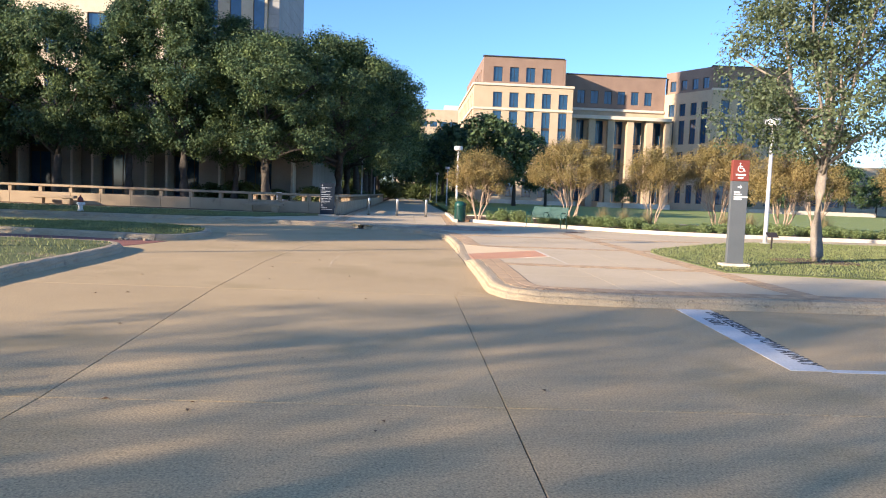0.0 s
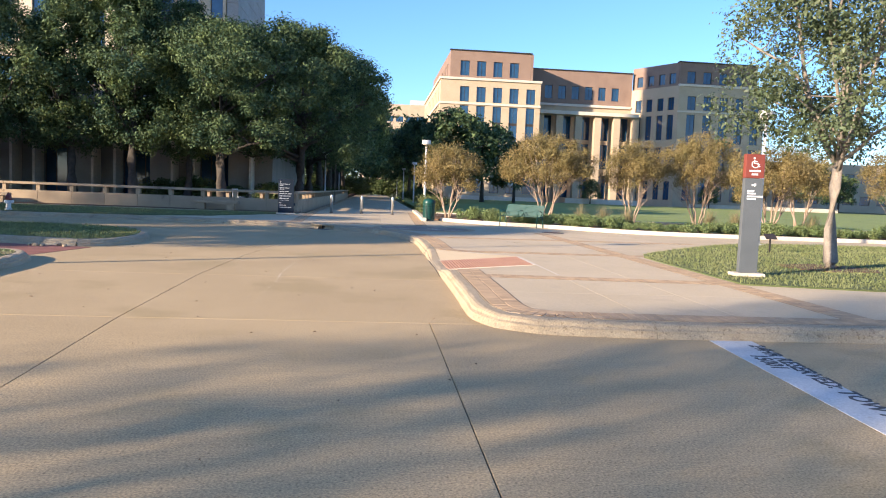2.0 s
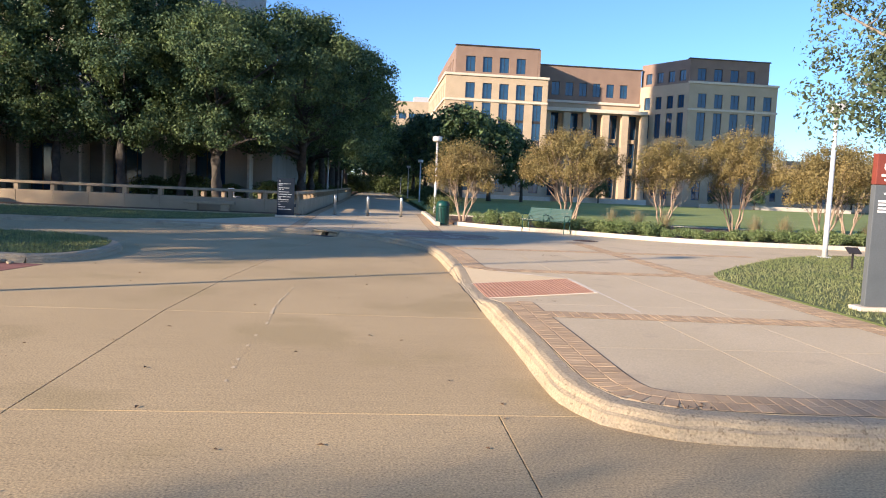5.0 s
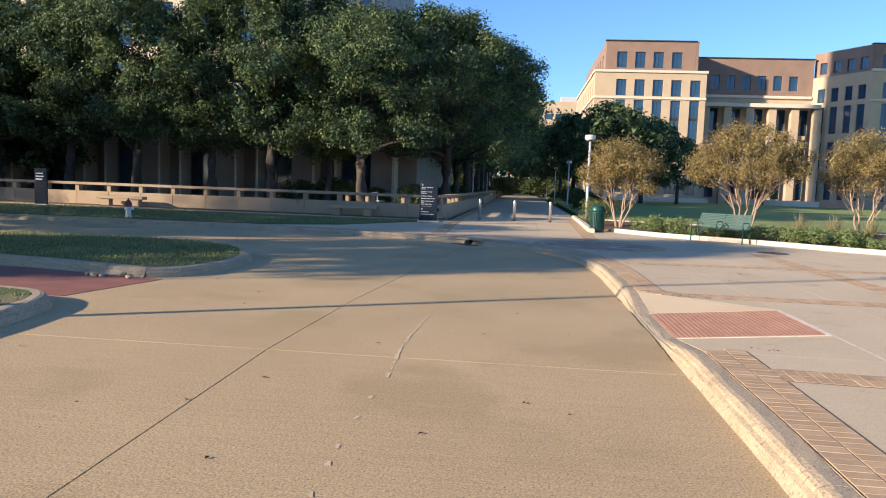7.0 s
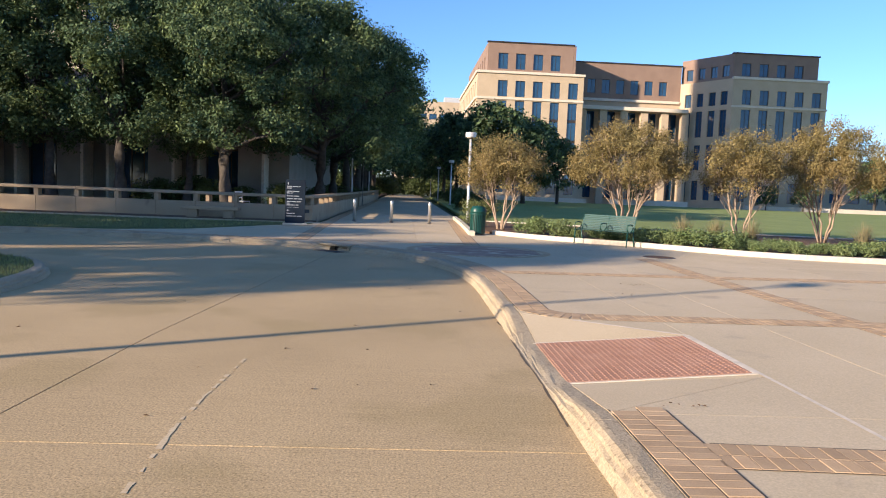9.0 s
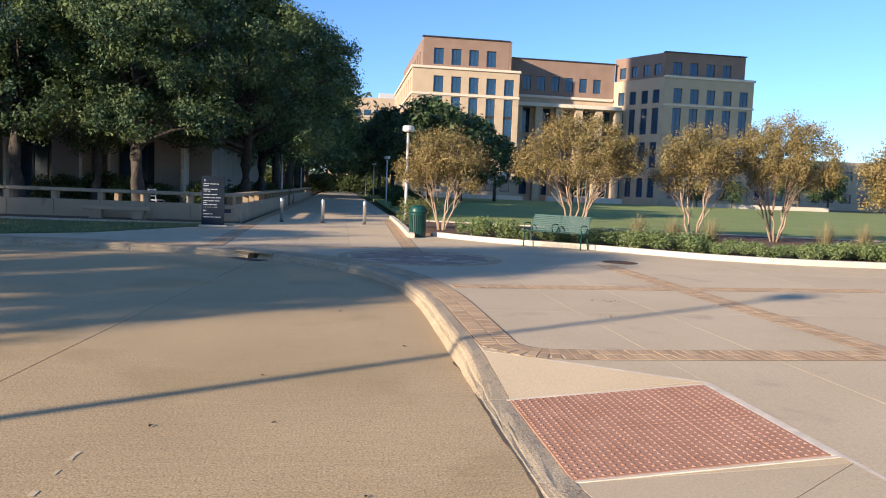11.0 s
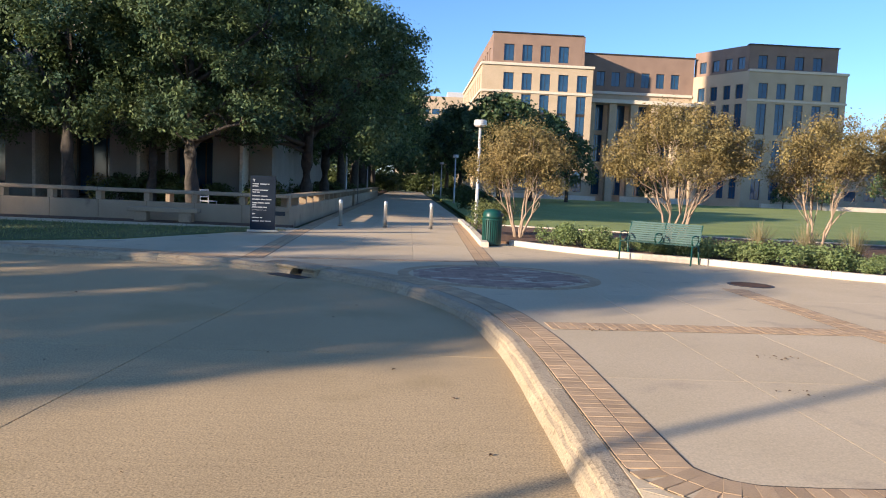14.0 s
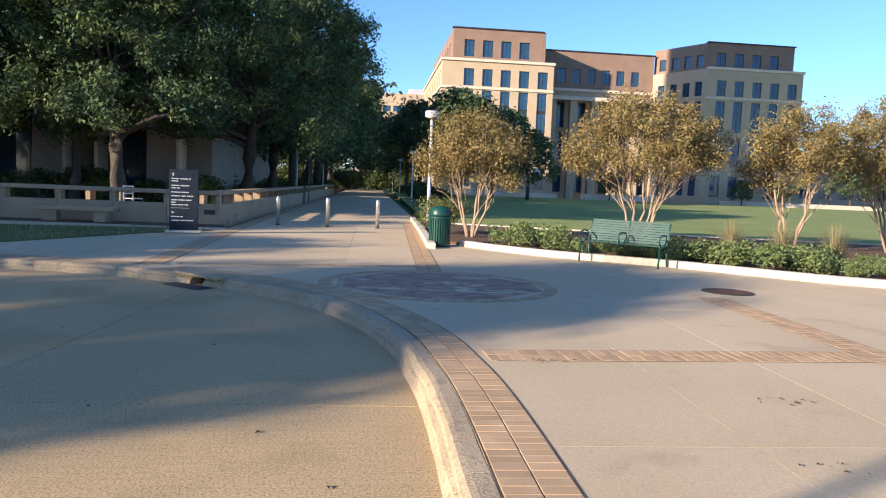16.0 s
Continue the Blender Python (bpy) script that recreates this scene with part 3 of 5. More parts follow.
def leaves(name, centres, radii, count, size, material, seed, squash=0.8, hang=0.0, hollow=0.55):
    """Many small folded leaves scattered over clumps."""
    rng = np.random.default_rng(seed)
    C, Rr = np.array(centres), np.array(radii)
    w = Rr ** 2 / (Rr ** 2).sum()
    idx = rng.choice(len(C), count, p=w)
    d = rng.normal(size=(count, 3))
    d /= np.linalg.norm(d, axis=1)[:, None]
    rad = (hollow + (1.06 - hollow) * rng.random(count) ** 0.7) * Rr[idx]
    p = C[idx] + d * rad[:, None] * np.array([1, 1, squash])
    p[:, 2] -= hang * rng.random(count) * 0.3
    n = d * 0.6 + rng.normal(size=(count, 3)) * 0.6 + np.array([0, 0, 0.35])
    n /= np.linalg.norm(n, axis=1)[:, None]
    u = np.cross(n, rng.normal(size=(count, 3)))
    u /= np.linalg.norm(u, axis=1)[:, None]
    v = np.cross(n, u)
    s = size * (0.6 + 0.8 * rng.random(count))[:, None]
    a, b = p - u * s, p + u * s
    c, e = p + v * s * 0.5 + n * s * 0.15, p - v * s * 0.5 + n * s * 0.15
    V = np.stack([a, e, b, c], 1).reshape(-1, 3)
    me = bpy.data.meshes.new(name)
    me.vertices.add(count * 4)
    me.vertices.foreach_set("co", V.ravel())
    me.loops.add(count * 4)
    me.loops.foreach_set("vertex_index", np.arange(count * 4))
    me.polygons.add(count)
    me.polygons.foreach_set("loop_start", np.arange(count) * 4)
    me.update(calc_edges=True)
    me.validate()
    me.materials.append(material)
    return me


def limb(bm, a, b, r0, r1, sag=0.1, sides=6, seed=0):
    """A crooked tapering limb from a to b."""
    a, b = Vector(a), Vector(b)
    n = 5
    L = (b - a).length
    pts = []
    for k in range(n + 1):
        u = k / n
        off = Vector((noise.noise(Vector((seed, u * 2.3, 1))), noise.noise(Vector((seed, u * 2.3, 5))), noise.noise(Vector((seed, u * 2.3, 9))) + sag * 2 * u)) * L * 0.13 * math.sin(u * math.pi)
        pts.append(a.lerp(b, u) + off)
    add_tube(bm, pts, [r0 + (r1 - r0) * k / n for k in range(n + 1)], sides)
    return pts


def tufts(name, centres, radii, count, size, material, seed, squash=0.75, ragged=0.5):
    """A crown mesh: folded leaves gathered in loose tufts that thin out towards their edges, with gaps between."""
    rng = np.random.default_rng(seed)
    C, Rr = np.array(centres), np.array(radii)
    w = Rr ** 2.2
    idx = rng.choice(len(C), count * 2, p=w / w.sum())
    d = rng.normal(size=(count * 2, 3)) * 0.46
    far = np.linalg.norm(d, axis=1)
    p = C[idx] + d * Rr[idx][:, None] * np.array([1, 1, squash])
    gap = np.sin(p[:, 0] * 2.9 + seed) * np.sin(p[:, 1] * 3.1 + 1.7) * np.sin(p[:, 2] * 3.7 + 0.6) + 0.5 * np.sin(p[:, 0] * 7.3) * np.sin(p[:, 1] * 6.7) * np.sin(p[:, 2] * 7.9)
    ok = (far < 1.25) & (gap > -ragged * (0.3 + 0.7 * rng.random(count * 2)))
    p, d = p[ok][:count], d[ok][:count]
    n_ = len(p)
    n = d + rng.normal(size=(n_, 3)) * 0.5 + np.array([0, 0, 0.3])
    n /= np.linalg.norm(n, axis=1)[:, None]
    u = np.cross(n, rng.normal(size=(n_, 3)))
    u /= np.linalg.norm(u, axis=1)[:, None]
    v = np.cross(n, u)
    s = size * (0.55 + 0.9 * rng.random(n_))[:, None]
    V = np.stack([p - u * s, p - v * s * 0.5 + n * s * 0.15, p + u * s, p + v * s * 0.5 + n * s * 0.15], 1).reshape(-1, 3)
    me = bpy.data.meshes.new(name)
    me.vertices.add(n_ * 4)
    me.vertices.foreach_set("co", V.ravel())
    me.loops.add(n_ * 4)
    me.loops.foreach_set("vertex_index", np.arange(n_ * 4))
    me.polygons.add(n_)
    me.polygons.foreach_set("loop_start", np.arange(n_) * 4)
    me.update(calc_edges=True)
    me.validate()
    me.materials.append(material)
    return me


def oak(h, r, under, seed, count, size, leaf, bark, tr=0.3, clumps=150, name="oak_tree", cone=0.0, tuft_r=0.62, ragged=0.5, limbs=12):
    """An oak at the origin: trunk, crooked limbs that fork, and a lobed crown of many tufts above the height under."""
    rng = random.Random(seed)
    t = new(name)
    bm = bmesh.new()
    fork = Vector((rng.uniform(-0.15, 0.15), 0, under * 0.72))
    top = Vector((rng.uniform(-0.3, 0.3), 0.1, under + (h - under) * 0.6))
    add_tube(bm, [(0, 0, -0.1), (0.02, 0, 0.15), (fork.x * 0.6, 0.03, fork.z * 0.5), fork, fork.lerp(top, 0.5) + Vector((0.12, -0.1, 0)), top],
             [tr * 1.5, tr * 1.1, tr * 0.92, tr * 0.85, tr * 0.5, tr * 0.15], 10)
    cs, rs = [], []
    for k in range(clumps):
        f = ((k + 0.5) / clumps) ** 0.85
        a = k * 2.399963 + rng.uniform(-0.4, 0.4)
        if cone:
            rr = (0.5 + 0.5 * min(1, f * 4)) * max(0.1, 1 - cone * f ** 1.15)
        else:
            rr = math.sqrt(max(0.03, 1 - (abs(f - 0.36) / 0.66) ** 2.3)) if f > 0.36 else 0.88 + 0.12 * f / 0.36
        lobe = 0.86 + 0.5 * noise.noise(Vector((1.3 * math.cos(a), 1.3 * math.sin(a), f * 2.6 + seed)))
        d = r * rr * lobe * (1.0 if rng.random() < 0.68 else rng.uniform(0.25, 0.8))
        d = max(0.0, d - tuft_r * 0.4)
        z = under + 0.25 + (h - under - 0.5) * f * (0.93 + 0.14 * lobe / 1.2)
        z -= 0.09 * d if f < 0.25 else 0.0
        z += 0.5 * noise.noise(Vector((a * 2, f * 5, seed)))
        cs.append((d * math.cos(a), d * math.sin(a), min(z, h)))
        rs.append(tuft_r * rng.uniform(0.65, 1.5))
    for k in range(limbs):
        c = Vector(cs[int((k + 0.5) * clumps * 0.75 / limbs)])
        root = fork.lerp(top, rng.uniform(0.0, 0.55))
        pts = limb(bm, root, c, tr * 0.36, 0.02, 0.3, 6, seed + k * 3.1)
        for q in (2, 3, 4):
            e = min(cs, key=lambda g: (Vector(g) - pts[q] - Vector((rng.uniform(-1, 1), rng.uniform(-1, 1), 0.5)) * r * 0.22).length)
            limb(bm, pts[q], e, tr * 0.14, 0.01, 0.1, 4, seed + k * 5.3 + q)
    part("trunk", bm, bark, t, "", True)
    crown = new("crown", tufts("crown", cs, rs, count, size, leaf, seed, 0.75, ragged))
    crown.parent = t
    return t


def myrtle(h, r, seed, count, stems=5):
    """A vase-shaped multi-stemmed tree: bare stems fanning out under a domed crown of fine leaves."""
    rng = random.Random(seed)
    t = new("crape_myrtle")
    cs, rs = [], []
    for k in range(130):
        a = k * 2.399963 + rng.uniform(-0.5, 0.5)
        u = math.sqrt((k + 0.5) / 130)
        lobe = 0.9 + 0.35 * noise.noise(Vector((1.2 * math.cos(a), 1.2 * math.sin(a), seed)))
        top = 0.62 * h + (0.38 * h - 0.15) * math.sqrt(max(0, 1 - u * u)) * (0.85 + 0.3 * lobe - 0.12)
        bottom = h * (0.47 - 0.06 * u * u)
        z = bottom + (top - bottom) * rng.random() ** 0.75
        cs.append((u * (r - 0.2) * lobe * math.cos(a), u * (r - 0.2) * lobe * math.sin(a), z))
        rs.append(rng.uniform(0.24, 0.46))
    twigs = bmesh.new()
    for k in range(stems):
        a = k * math.tau / stems + rng.uniform(-0.4, 0.4)
        bm = bmesh.new()
        p0 = Vector((0.1 * math.cos(a), 0.1 * math.sin(a), -0.08))
        p1 = Vector((r * 0.27 * math.cos(a), r * 0.27 * math.sin(a), h * rng.uniform(0.36, 0.46)))
        pts = limb(bm, p0, p1, 0.04, 0.024, -0.4, 7, seed + k)
        mine = sorted(cs, key=lambda c: abs(math.remainder(math.atan2(c[1], c[0]) - a, math.tau)) + rng.uniform(0, 0.5))[:9]
        for q, c in enumerate(mine):
            limb(twigs, pts[-1 - q % 3], c, 0.013, 0.003, -0.1, 5, seed + k * 7 + q)
        part("stem", bm, MYRTLEBARK, t, "", True)
    tagged(part("branchwork", twigs, MYRTLEBARK, t, "", True), kind="stuff")
    crown = new("crown", tufts("crown", cs, rs, count, 0.034, MYRTLELEAF, seed, 0.9, 0.5))
    crown.parent = t
    return t


def put(t, m, label, category="tree", group=""):
    t.matrix_basis = m
    return tagged(t, label, category, group)


def grass_patch(name, poly, z, count, seed, label, blade=0.05, soil=None, z0=0.1):
    """A turf bed with short blades standing on it."""
    bed = tagged(link(name, prism(poly, z0, z, 0.01), soil or GRASS), label, "grass", kind="structure")
    rng = np.random.default_rng(seed)
    P = np.array(poly)
    lo, hi = P.min(0), P.max(0)
    pts = lo + (hi - lo) * rng.random((count * 3, 2))
    inside = np.zeros(len(pts), bool)
    for (x0, y0), (x1, y1) in zip(P, np.roll(P, -1, 0)):
        if abs(y1 - y0) > 1e-9:
            inside ^= ((y0 > pts[:, 1]) != (y1 > pts[:, 1])) & (pts[:, 0] < (x1 - x0) * (pts[:, 1] - y0) / (y1 - y0) + x0)
    pts = pts[inside][:count]
    n = len(pts)
    a = rng.random(n) * math.tau
    w = 0.006 + 0.006 * rng.random(n)
    hgt = blade * (0.5 + rng.random(n))
    lx, ly = rng.normal(size=n) * 0.5 * hgt, rng.normal(size=n) * 0.5 * hgt
    V = np.zeros((n, 3, 3))
    V[:, 0] = np.stack([pts[:, 0] - w * np.cos(a), pts[:, 1] - w * np.sin(a), np.full(n, z - 0.005)], 1)
    V[:, 1] = np.stack([pts[:, 0] + w * np.cos(a), pts[:, 1] + w * np.sin(a), np.full(n, z - 0.005)], 1)
    V[:, 2] = np.stack([pts[:, 0] + lx, pts[:, 1] + ly, z + hgt], 1)
    me = bpy.data.meshes.new("grass_blades")
    me.from_pydata(V.reshape(-1, 3).tolist(), [], np.arange(n * 3).reshape(-1, 3).tolist())
    me.materials.append(BLADE)
    ob = new("grass_blades", me)
    ob.parent = bed
    tagged(ob, kind="stuff")
    return bed


# ---- islands, turf, beds ----
def island(name, poly, label, seed, count):
    pts = even(spline(poly + poly[:1], 0.3), 0.25)
    k = empty("island_kerb", pose(0, 0, 0), "rounded pale concrete kerb round a grass island", "kerb", kind="structure")
    kerb_run("kerb", pts, k, 0.15, 0.17, -1, False)
    turf = shift(pts, -0.172)[:-1]
    grass_patch(name, turf, 0.15, count, seed, label, 0.05, z0=-0.02)


island("grass_island", [(-6.25, 19.0), (-5.75, 19.35), (-5.5, 20.2), (-5.55, 21.4), (-6.0, 22.7), (-7.1, 23.8), (-9.2, 24.4), (-14, 24.1), (-21, 23.6), (-21, 20.8), (-12, 20.1), (-8.5, 19.55)],
       "green grass island ringed by a concrete kerb", 3, 26000)
island("grass_island", [(-5.6, -12), (-5.6, 0), (-5.62, 8), (-5.65, 12), (-5.75, 15.2), (-6.1, 16.4), (-6.9, 16.75), (-9, 16.9), (-16, 17.2), (-22, 17), (-22, -12)],
       "patchy sunlit grass island beside the road", 4, 40000)
tagged(link("red_path", prism([(-6.3, 16.95), (-5.9, 18.85), (-8.6, 19.4), (-22, 20.4), (-22, 17.2), (-9, 17.05)], -0.02, 0.006), REDPATH), "dark red paved crossing between grass islands", "paving", kind="structure")
grass_patch("grass_corner", spline([(5.95, 14.05), (8.7, 13.55), (14, 13.45), (24, 13.5), (30, 16), (28, 24), (20, 25.6), (13.7, 25.4), (10.8, 24.2), (8.0, 21.4), (6.35, 19.4), (6.05, 18), (6.0, 16)], 0.8)[:-1],
            0.175, 95000, 5, "clipped green grass bed round an oak", 0.04)
tagged(link("mulch_ring", prism([(9.45 + (0.95 + 0.12 * math.sin(3 * k)) * math.cos(k * math.tau / 22), 17.1 + (0.8 + 0.1 * math.cos(5 * k)) * math.sin(k * math.tau / 22)) for k in range(22)], 0.16, 0.195, 0.01), MULCH), "brown mulch ring round the oak trunk", "mulch", kind="structure")
grass_patch("grass_verge", [(-3.45, 37.3), (-4.5, 37.55), (-8.6, 36.8), (-13, 37.0), (-40, 36.5), (-40, 30.5), (-17, 30.5), (-10.5, 30.6), (-8.3, 31.0), (-6.4, 32.4), (-4.6, 35.9)][::-1],
            0.175, 30000, 6, "shaded green grass verge beside the far road", 0.06)
tagged(link("mulch_bed", prism([(-40, 38.2), (-3.6, 38.55), (-3.6, 39.6), (-40, 39.6)], 0.1, 0.17), MULCH), "dark leaf-strewn mulch bed below the wall", "mulch", kind="structure")
front = spline([(2.95, 35.0), (3.7, 33.9), (4.9, 32.75), (6.8, 31.55), (8.3, 30.2), (9.6, 29.2), (12.1, 28.45), (18.6, 28.1), (40, 27.5)], 0.5)
strip_kerb("planter_kerb", front, "white-painted low concrete planter kerb", material=CAST)
strip_kerb("planter_kerb", [(2.35, 46.5), (2.25, 40), (2.08, 34.0)], "white-painted low concrete planter kerb beside the walkway", material=CAST)
strip_kerb("planter_kerb", [(3.4, 43.6), (7.5, 42.2), (12, 41), (22, 39), (44, 37)], "pale concrete kerb between planting and lawn", 0.18, 0.1, 0.26, CAST)
bed_poly = shift(front, -0.2) + [(40, 37.4), (22, 39), (12, 41), (7.5, 42.2), (3.4, 43.6), (2.6, 46), (2.4, 40), (2.35, 36)]
tagged(link("planting_bed", prism(bed_poly, 0.1, 0.22), MULCH), "brown mulched planting bed behind the kerb", "planting bed", kind="structure")
tagged(link("lawn", prism([(3.0, 44), (7.5, 42.4), (12, 41.2), (22, 39.2), (44, 37.2), (150, 30), (150, 133), (4, 133)], 0.05, 0.2), LAWN), "wide mown green lawn, partly in shade", "lawn", kind="structure")
tagged(link("left_ground", prism([(-90, 40), (-3.9, 40), (-3.6, 260), (-90, 260)], 0.05, 0.3), MULCH), "shaded ground under the oaks", "ground", kind="structure")

# ---- low wall with slotted rail ----
wall = empty("terrace_wall", pose(0, 0, 0), "tan concrete terrace wall with an open slotted rail", "wall", kind="structure")


def rail_wall(p, q, pitch=1.55, low=0.76, top=1.16):
    p, q = Vector((*p, 0)), Vector((*q, 0))
    L = (q - p).length
    ang = math.degrees(math.atan2(q.y - p.y, q.x - p.x))
    base = pose(p.x, p.y, 0, 0, 0, ang)

    def put_box(name, a, b, w, z0, z1, bev=0.015):
        o = part(name, box(a, b, -w / 2, w / 2, z0, z1, bev), WALLC, wall)
        o.matrix_basis = base
    n = max(1, round(L / pitch))
    for k in range(n):
        a, b = L * k / n, L * (k + 1) / n
        put_box("wall_panel", a + 0.004, b - 0.004, 0.34, 0.0, low)
        put_box("post", a - 0.09 + (0.09 if k == 0 else 0), a + 0.09, 0.30, low, top - 0.12, 0.008)
        put_box("cap", a + 0.003, b - 0.003, 0.42, top - 0.118, top, 0.015)
    put_box("post", L - 0.1, L, 0.30, low, top - 0.12, 0.008)


rail_wall((-30.0, 39.75), (-3.75, 39.75))
rail_wall((-3.95, 40.0), (-3.75, 64), 1.9)
rail_wall((-3.75, 66), (-3.6, 100), 2.4)
part("wall_panel", box(-42, -30.1, 39.6, 40.1, 0, 1.1, 0.02), WALLC, wall)
part("vent", box(-4.2, -3.88, 39.56, 39.59, 0.46, 0.60), DARK, wall, "dark wall vent grille")
for x in (-7.6, -18.2):
    s = empty("stone_bench", pose(x, 38.95, 0.17), "pale concrete slab bench beside the wall", "bench", "stone benches")
    part("seat", box(-1.1, 1.1, -0.22, 0.22, 0.30, 0.44, 0.02), WALLC, s)
    for dx in (-0.7, 0.7):
        part("leg", box(dx - 0.2, dx + 0.2, -0.16, 0.16, 0, 0.298, 0.015), WALLC, s)

# ---- bollards ----
b0 = empty("bollard", pose(-2.16, 40.65, PZ), "brushed steel bollard with a domed top", "bollard", "bollards across the walkway")
part("post", lathe([(0.062, 0), (0.062, 0.86), (0.058, 0.89), (0.04, 0.915), (0.012, 0.925)], 20), STEEL, b0, "", True)
part("base_ring", lathe([(0.085, 0), (0.085, 0.015), (0.07, 0.025), (0.066, 0.026)], 20), BRONZE, b0)
part("band", lathe([(0.064, 0.80), (0.064, 0.825), (0.063, 0.826)], 20), WHITE, b0)
for x in (-0.61, 0.98):
    copy_thing(b0, pose(x, 40.66, PZ))

# ---- lamp posts ----
def lamp_post(h=4.15):
    t = new("street_lamp")
    part("base_plate", box(-0.14, 0.14, -0.14, 0.14, 0, 0.03, 0.006), LAMPGREY, t)
    part("pole", lathe([(0.075, 0.03), (0.07, 0.4), (0.052, h - 0.3)], 14), LAMPGREY, t, "", True)
    part("neck", lathe([(0.09, h - 0.3), (0.09, h - 0.25), (0.06, h - 0.22)], 14), BRONZE, t)
    part("head", lathe([(0.20, h - 0.24), (0.25, h - 0.22), (0.25, h - 0.03), (0.22, h)], 24), LAMPGREY, t, "pale drum-shaped lamp head")
    part("lens", lathe([(0.19, h - 0.255), (0.19, h - 0.242)], 24), CAST, t)
    return t


lamp0 = put(lamp_post(), pose(2.87, 44.0, PZ), "grey lamp post with a white drum head", "street lamp", "walkway lamp posts")
for x, y, z in ((12.0, 24.55, 0.175), (4.1, 78, 0.2), (3.9, 100, 0.2), (3.9, 128, 0.2), (-4.2, 66, 0.3), (-4.4, 95, 0.3)):
    copy_thing(lamp0, pose(x, y, z))
put(lamp_post(5.35), pose(-8.0, 14.29, 0.15), "tall grey lamp post on the grass island", "street lamp")

# ---- litter bin ----
can = empty("litter_bin", pose(2.43, 34.75, PZ), "dark green slatted steel litter bin with a domed lid", "litter bin")
part("liner", lathe([(0.22, 0.06), (0.24, 0.2), (0.24, 0.80), (0.2, 0.82)], 24), DARK, can)
part("base_ring", lathe([(0.25, 0.03), (0.28, 0.04), (0.28, 0.09), (0.25, 0.1)], 28), GREENM, can)
part("top_ring", lathe([(0.26, 0.78), (0.30, 0.79), (0.30, 0.84), (0.26, 0.85)], 28), GREENM, can)
slat = box(-0.021, 0.021, -0.007, 0.007, 0.07, 0.80, 0.003)
slat_me = bpy.data.meshes.new("slat")
slat.to_mesh(slat_me)
slat.free()
slat_me.materials.append(GREENM)
for k in range(26):
    a = k * math.tau / 26
    share("slat", slat_me, can, pose(0.272 * math.cos(a), 0.272 * math.sin(a), 0, 0, 0, math.degrees(a) + 90))
lid = lathe([(0.285, 0.85), (0.285, 0.90), (0.27, 1.02), (0.22, 1.09), (0.12, 1.125), (0.02, 1.135)], 28)
part("lid", lid, GREENM, can, "domed green lid", True)
part("opening", box(0.05, 0.30, -0.15, 0.15, 0.90, 1.01, 0.02), DARK, can, "dark mouth of the bin")
for k in range(3):
    part("foot", lathe([(0.03, 0.0), (0.03, 0.03)], 10), GREENM, can).location = (0.2 * math.cos(k * 2.09), 0.2 * math.sin(k * 2.09), 0)
can.scale = (0.93, 0.93, 0.86)

# ---- green bench ----
bench = empty("park_bench", pose(5.96, 31.82, PZ, 0, 0, -40), "dark green steel rod bench with looped armrests", "bench")
W = 1.72
for k in range(9):
    y, z = -0.24 + 0.055 * k, 0.435 - 0.018 * math.sin(math.pi * k / 8) + (0.006 if k == 0 else 0)
    part("seat_slat", box(-W / 2, W / 2, y - 0.019, y + 0.019, z - 0.006, z + 0.006, 0.003), GREENM, bench)
for k in range(9):
    u = k / 8
    y, z = 0.235 + 0.16 * u ** 1.2, 0.47 + 0.40 * u
    o = part("back_slat", box(-W / 2, W / 2, -0.006, 0.006, -0.0235, 0.0235, 0.003), GREENM, bench)
    o.matrix_basis = pose(0, y, z, -20)
for x in (-W / 2 + 0.02, 0.0, W / 2 - 0.02):
    arm = [(x, -0.20, 0.44), (x, -0.27, 0.55), (x, -0.22, 0.64), (x, -0.05, 0.66), (x, 0.14, 0.64), (x, 0.20, 0.55), (x, 0.10, 0.47), (x, -0.02, 0.44)]
    part("armrest", tube(arm, 0.017, 8), GREENM, bench, "", True)
    part("back_frame", tube([(x, 0.22, 0.42), (x, 0.27, 0.56), (x, 0.40, 0.88)], 0.016, 8), GREENM, bench, "", True)
    part("seat_frame", tube([(x, -0.25, 0.42), (x, 0.22, 0.42)], 0.017, 8), GREENM, bench, "", True)
for x in (-W / 2 + 0.02, W / 2 - 0.02):
    part("leg", tube([(x, -0.22, 0.42), (x, -0.25, 0.02), (x, -0.27, 0.0)], 0.02, 8), GREENM, bench, "", True)
    part("leg", tube([(x, 0.20, 0.42), (x, 0.30, 0.02), (x, 0.32, 0.0)], 0.02, 8), GREENM, bench, "", True)

# ---- signs ----
def bars(rows, x0, y, parent, material, name="text_line"):
    """Lines of unreadable small writing as plain bars: (length, height, z)."""
    for ln, hh, z in rows:
        part(name, box(x0, x0 + ln, y - 0.004, y, z, z + hh), material, parent)


